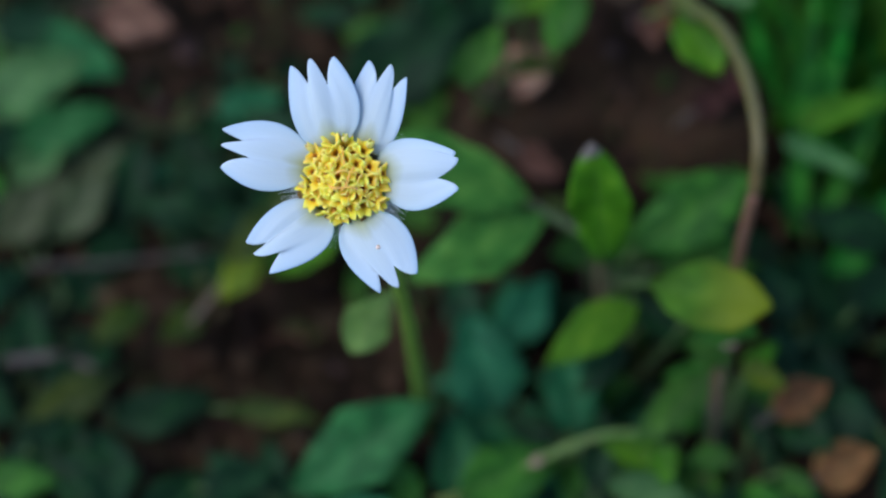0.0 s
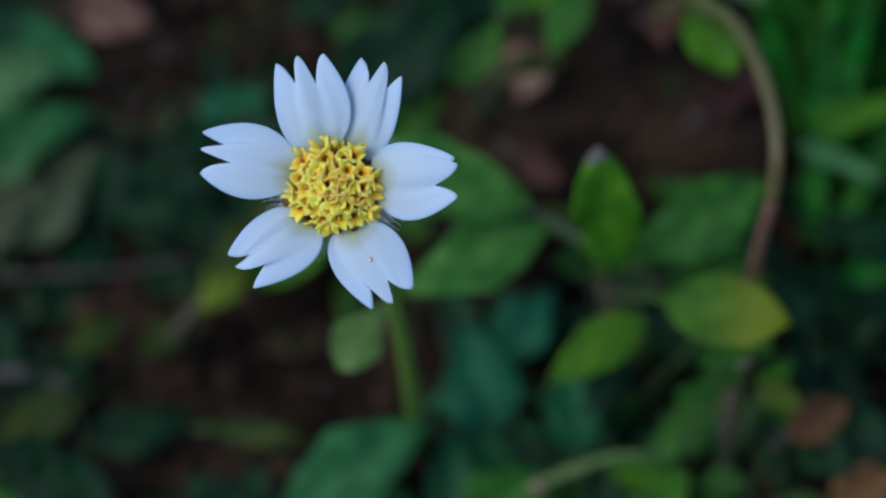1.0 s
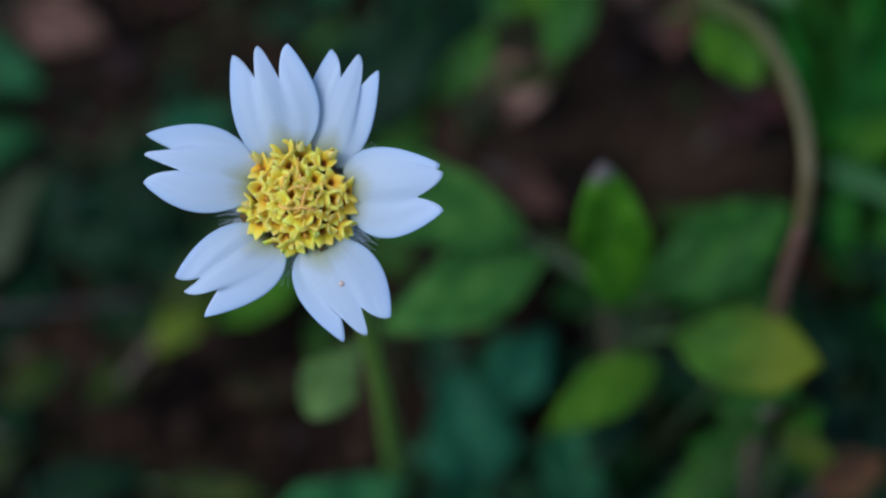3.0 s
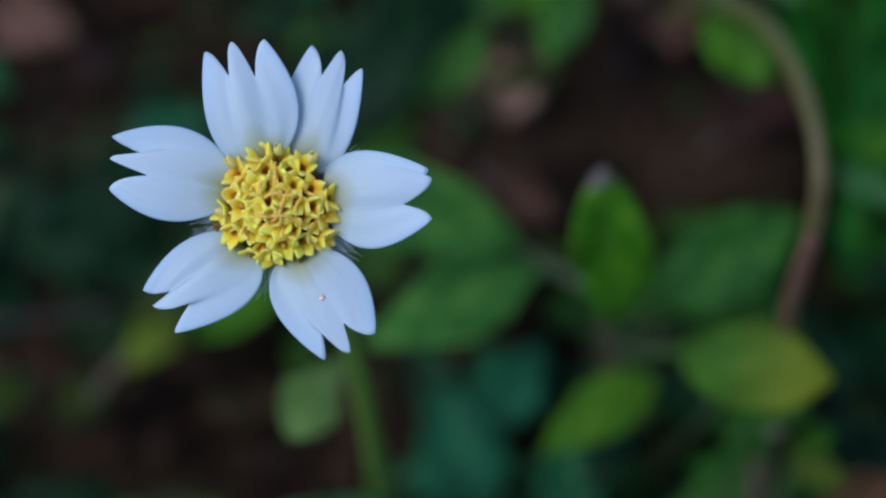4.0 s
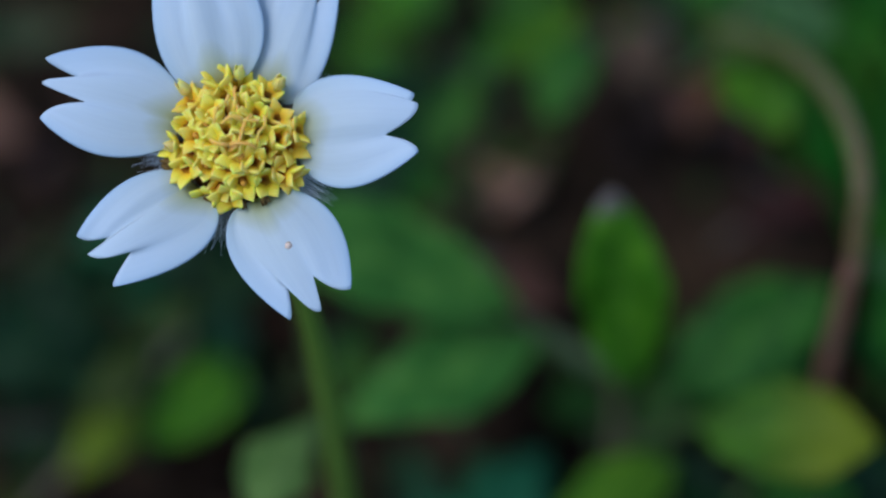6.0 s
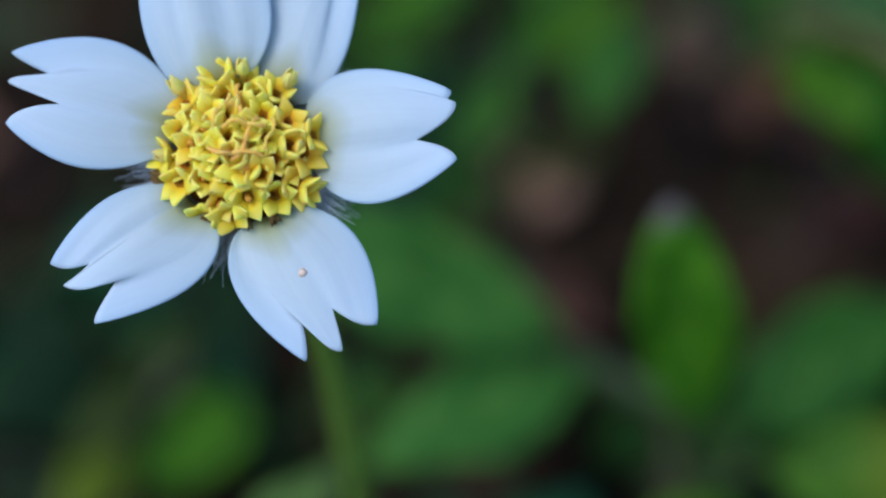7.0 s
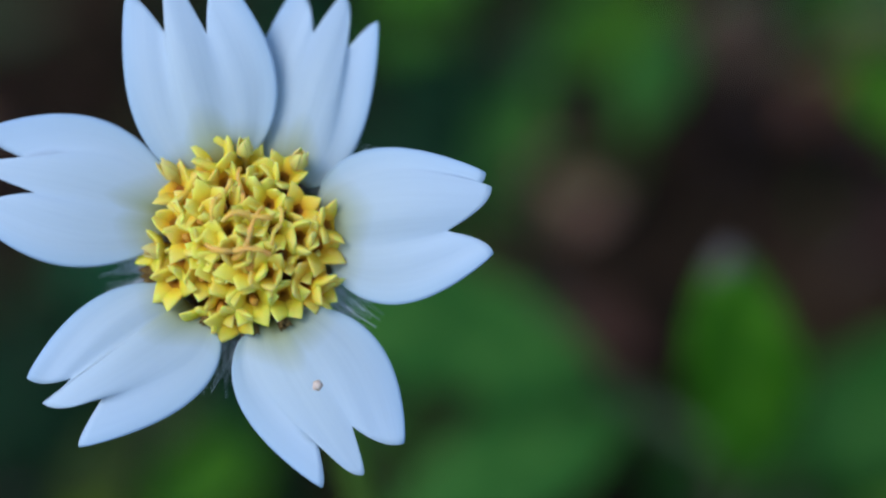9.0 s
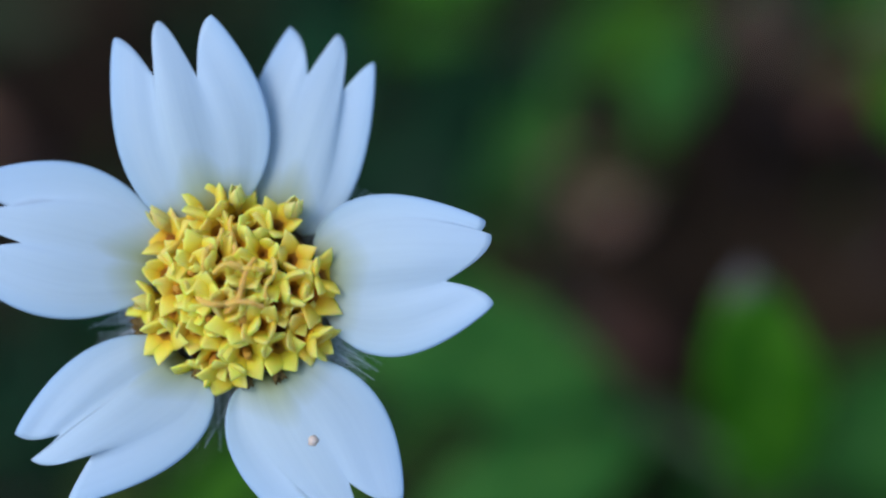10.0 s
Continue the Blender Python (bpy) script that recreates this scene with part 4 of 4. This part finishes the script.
def grass_clump(x, y, n, height, seed, lean=(0, 0), label="clump of fine green grass blades in the soil"):
    rnd = random.Random(seed)
    z = ground_height(x, y)
    ob = root("grass_clump", x, y, z, label, "grass", "grass clumps")
    for _ in range(n):
        a = rnd.uniform(0, 360)
        bx, by = at_angle(a, rnd.uniform(0.3, 3.5))
        h = height * rnd.uniform(0.55, 1.15)
        ox, oy = at_angle(a + rnd.uniform(-50, 50), h * rnd.uniform(0.15, 0.75))
        b0 = (x + bx, y + by, z - 0.4)
        t0 = (x + bx + ox + lean[0] * h, y + by + oy + lean[1] * h, z + h)
        leaf(ob, b0, t0, rnd.uniform(1.2, 2.6), (GRASS, GRASS, BRIGHT, GREEN)[rnd.randrange(4)], name="blade", rooted=False, face=(rnd.uniform(-0.5, 0.5), -1, 0.6), belly=0.35, point=0.5, fold=0.35, droop=rnd.uniform(0.0, 0.15), nu=7, nv=16, thick=0.12)


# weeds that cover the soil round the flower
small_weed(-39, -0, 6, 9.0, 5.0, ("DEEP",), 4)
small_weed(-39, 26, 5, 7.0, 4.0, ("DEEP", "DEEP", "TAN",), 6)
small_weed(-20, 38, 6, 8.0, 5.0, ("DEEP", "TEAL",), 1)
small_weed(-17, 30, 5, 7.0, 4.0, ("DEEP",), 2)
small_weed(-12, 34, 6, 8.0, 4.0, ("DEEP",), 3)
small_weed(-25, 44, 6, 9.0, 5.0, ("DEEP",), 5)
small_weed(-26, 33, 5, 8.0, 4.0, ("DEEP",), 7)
small_weed(14, 12, 7, 9.0, 9.0, ("TEAL", "DEEP",), 8)
small_weed(20, 2, 8, 10.0, 9.0, ("TEAL", "DEEP",), 9)
small_weed(27, 14, 7, 7.0, 8.0, ("DEEP", "GREEN",), 10)
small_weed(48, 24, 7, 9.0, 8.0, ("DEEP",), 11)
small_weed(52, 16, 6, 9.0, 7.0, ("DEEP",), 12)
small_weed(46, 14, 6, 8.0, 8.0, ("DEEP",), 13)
small_weed(38, -1, 7, 7.0, 7.0, ("DEEP", "GREEN",), 14)
small_weed(-1, 56, 6, 9.0, 6.0, ("DEEP", "TEAL",), 15)
small_weed(-15, 48, 5, 6.0, 4.0, ("DEEP",), 16)
small_weed(4, 51, 6, 8.0, 7.0, ("DEEP", "GREEN",), 17)
small_weed(33, 28, 6, 7.0, 8.0, ("DEEP", "GREEN",), 18)
small_weed(39, 8, 5, 7.0, 7.0, ("DEEP", "DEEP", "GREEN",), 19)
small_weed(31, -2, 7, 9.0, 9.0, ("GREEN", "DEEP",), 20)
small_weed(-50, 38, 7, 10.0, 8.0, ("GREEN", "DEEP",), 21)
small_weed(-47, 14, 6, 9.0, 6.0, ("DEEP",), 22)
small_weed(-47, -3, 7, 10.0, 8.0, ("DEEP", "GREEN",), 23)
small_weed(6, -7, 8, 10.0, 9.0, ("TEAL", "GREEN",), 24)
small_weed(-9, -8, 7, 10.0, 7.0, ("DEEP",), 25)
small_weed(20, -9, 8, 10.0, 9.0, ("GREEN", "DEEP",), 26)
small_weed(38, -10, 8, 10.0, 9.0, ("DEEP", "GREEN",), 27)
small_weed(56, 1, 7, 10.0, 9.0, ("DEEP",), 28)
small_weed(61, 22, 8, 11.0, 9.0, ("DEEP",), 29)
small_weed(-27, -7, 7, 10.0, 8.0, ("DEEP", "GREEN",), 30)
small_weed(12, 66, 7, 10.0, 10.0, ("GREEN", "BRIGHT", "DEEP",), 31)
small_weed(-8, 67, 6, 9.0, 6.0, ("DEEP",), 32)
small_weed(-33, 66, 6, 9.0, 5.0, ("DEEP", "TAN",), 33)
small_weed(-49, 57, 7, 10.0, 8.0, ("GREEN", "GREY",), 34)
small_weed(32, 70, 6, 8.0, 7.0, ("GREEN", "DEEP",), 35)
small_weed(43, 66, 7, 10.0, 12.0, ("GREEN", "BRIGHT",), 36)
small_weed(-7, 38, 6, 8.0, 6.0, ("DEEP",), 37)
small_weed(-2, 30, 6, 8.0, 6.0, ("DEEP", "GREEN",), 38)
small_weed(-38, 19, 6, 8.0, 4.0, ("DEEP",), 44)
small_weed(-39, 9, 6, 9.0, 4.0, ("DEEP",), 47)
grass_clump(48, 43, 12, 17, 50, (-0.1, 0.15))
grass_clump(54, 47, 12, 20, 51, (-0.1, 0.15))
grass_clump(57, 37, 12, 17, 52, (-0.1, 0.15))
grass_clump(46, 36, 10, 17, 53, (-0.1, 0.15))
grass_clump(51, 40, 12, 20, 54, (-0.1, 0.15))
grass_clump(56, 43, 12, 22, 55, (-0.1, 0.15))
grass_clump(60, 49, 12, 20, 56, (-0.1, 0.15))
grass_clump(49, 47, 10, 18, 57, (-0.1, 0.15))
grass_clump(55, 54, 12, 20, 58, (-0.1, 0.15))
grass_clump(62, 36, 12, 20, 59, (-0.1, 0.15))
grass_clump(46, 56, 9, 15, 60, (-0.1, 0.15))
grass_clump(52, 63, 10, 18, 61, (-0.1, 0.15))
grass_clump(56, 31, 9, 14, 62, (-0.1, 0.15))
grass_clump(29, 20, 4, 9, 63, (-0.1, 0.15))
grass_clump(-41, 46, 5, 10, 64, (-0.1, 0.15))
leaf(creeper, (29.0, -1.0, 13.6), (29.5, -5.4, 12.4), 2.9, BRIGHT)
leaf(creeper, (10.1, -0.4, 3.4), (20.2, -2.1, 3.7), 3.6, TEAL)
leaf(creeper, (-11.2, -3.0, 3.2), (-18.4, 1.7, 4.6), 4.2, DEEP)

# ---- dead leaves and litter ----
def litter(name, base, tip, width, mat, label, category, **shape):
    ob = root(name, *[(p + q) / 2 for p, q in zip(base[:2], tip[:2])], 0, label, category)
    leaf(ob, base, tip, width, mat, name="blade", rooted=False, **shape)
    b, t = Vector(base), Vector(tip)
    way = (b - t).normalized()
    stalk("leaf_stalk", ob, [b - way * 0.6, b + way * 1.2 + Vector((0, 0, -0.3)), b + way * 2.6 + Vector((0.4, 0.3, -0.9))], 0.3, 0.2, TWIG, count=8)


litter("dead_leaf", (12.8, 42.6, 10.9), (18.6, 45.0, 13.4), 5.9, PALE_DRY, "curled pinkish dead leaf on the soil", "dead leaf", fold=0.5)
litter("dead_leaf", (16.2, 39.1, 2.3), (21.5, 40.5, 4.4), 3.8, RED_DRY, "reddish dead leaf lying flat on the soil", "dead leaf")
litter("dead_leaf", (-33.2, 55.6, 6.5), (-24.3, 53.3, 6.5), 5.9, DRY, "pale pinkish dead leaf on the soil", "dead leaf", fold=0.4)
litter("dead_leaf", (44.8, -2.6, 7.0), (51.2, 0.4, 8.2), 5.4, RUST, "small orange-brown dead leaf among the weeds", "dead leaf")
litter("dead_leaf", (40.6, 3.4, 10.2), (46.5, 6.4, 11.4), 4.6, RUST, "rust-coloured dead leaf among the weeds", "dead leaf")
litter("dead_leaf", (30.7, 50.0, 17.8), (29.8, 45.4, 15.2), 2.8, RUST, "narrow rust-brown dead leaf on the soil", "dead leaf", fold=0.3)
litter("dead_leaf", (14.5, 32.1, 15.5), (19.3, 29.3, 13.9), 3.4, RED_DRY, "dark reddish dead leaf beneath the weeds", "dead leaf")
litter("dead_leaf", (33.4, 37.5, 13.3), (37.8, 39.7, 14.5), 3.3, DARK_DRY, "dark reddish-brown dead leaf on the soil", "dead leaf")
litter("dead_leaf", (27.4, 53.8, 18.7), (25.4, 49.8, 16.4), 3.8, PALE_BROWN, "faded brown dead leaf on the soil", "dead leaf", fold=0.3)
litter("dead_leaf", (24.4, 57.8, 13.1), (28.3, 56.6, 12.3), 4.1, DRY, "small greyish dead leaf on the soil", "dead leaf")

litter("dead_leaf", (-32.0, 43.0, 0.9), (-26.5, 46.0, 1.3), 3.8, PALE_BROWN, "faded brown dead leaf flat on the soil", "dead leaf")
litter("dead_leaf", (31.0, 55.0, 7.6), (35.2, 59.2, 8.2), 3.6, RUST, "orange-brown dead leaf on the open soil", "dead leaf", fold=0.3)
litter("dead_leaf", (25.6, 63.2, 7.0), (31.4, 65.2, 7.4), 4.4, PALE_BROWN, "flat faded brown dead leaf on the soil", "dead leaf")
litter("dead_leaf", (21.5, 52.0, 8.6), (26.4, 54.6, 9.0), 3.6, DARK_DRY, "dark brown crumpled dead leaf on the soil", "dead leaf", fold=0.4)
litter("dead_leaf", (33.0, 49.2, 12.2), (37.6, 50.6, 11.0), 3.4, RED_DRY, "small reddish-brown dead leaf on the soil", "dead leaf")
litter("dead_leaf", (37.0, 43.5, 11.6), (41.0, 41.0, 10.8), 3.0, RED_DRY, "curled reddish-brown dead leaf on the soil", "dead leaf", fold=0.5)

def twig(points, r, label):
    x, y, _ = points[0]
    ob = root("twig", x, y, 0, label, "twig")
    stalk("shaft", ob, points, r, r * 0.7, TWIG, "", 18, 0.12)


twig([(-39.1, 25.0, 2.1), (-29.1, 25.4, 2.3), (-19.3, 26.9, 1.8)], 0.3, "thin pale dry twig lying on the soil")
twig([(-40.4, 12.9, 3.1), (-34.9, 13.4, 3.4), (-30.7, 12.3, 2.7)], 0.7, "short pale dry twig lying on the soil")
bud_verts, bud_faces = lump(random.Random(4), 0.75, 0.9)
part("bud", mesh_of("bud", bud_verts, bud_faces, STONE), creeper, "pale pinkish bud on the stem", Matrix.Translation((Vector((16.5, -1.4, 9.4)) * MM - creeper.location)))


def pebble(x, y, r, seed, label):
    ob = new("pebble", mesh_of("pebble", *lump(random.Random(seed), r, 0.6), PEBBLE))
    ob.location = (x * MM, y * MM, (ground_height(x, y) + r * 0.35) * MM)
    tagged(ob, label, "stone", "pebbles")


pebble(28, 49, 1.6, 0, "small brownish pebble in the soil")
pebble(31, 54, 1.3, 1, "small brownish pebble in the soil")
pebble(25, 45, 1.1, 2, "small brownish pebble in the soil")
pebble(35, 46, 1.0, 3, "small brownish pebble in the soil")
pebble(-23, 52, 1.8, 4, "small brownish pebble in the soil")
pebble(-19, 48, 1.4, 5, "small brownish pebble in the soil")
pebble(-26, 46, 1.3, 6, "small brownish pebble in the soil")
pebble(-33, 14, 2.0, 7, "small brownish pebble in the soil")
pebble(-37, 13, 1.6, 8, "small brownish pebble in the soil")
pebble(8, 22, 1.2, 9, "small brownish pebble in the soil")
pebble(23, 23, 1.8, 10, "small brownish pebble in the soil")
pebble(21, 25, 1.4, 11, "small brownish pebble in the soil")
pebble(-21, 20, 1.1, 12, "small brownish pebble in the soil")
pebble(-5, 14, 1.0, 13, "small brownish pebble in the soil")
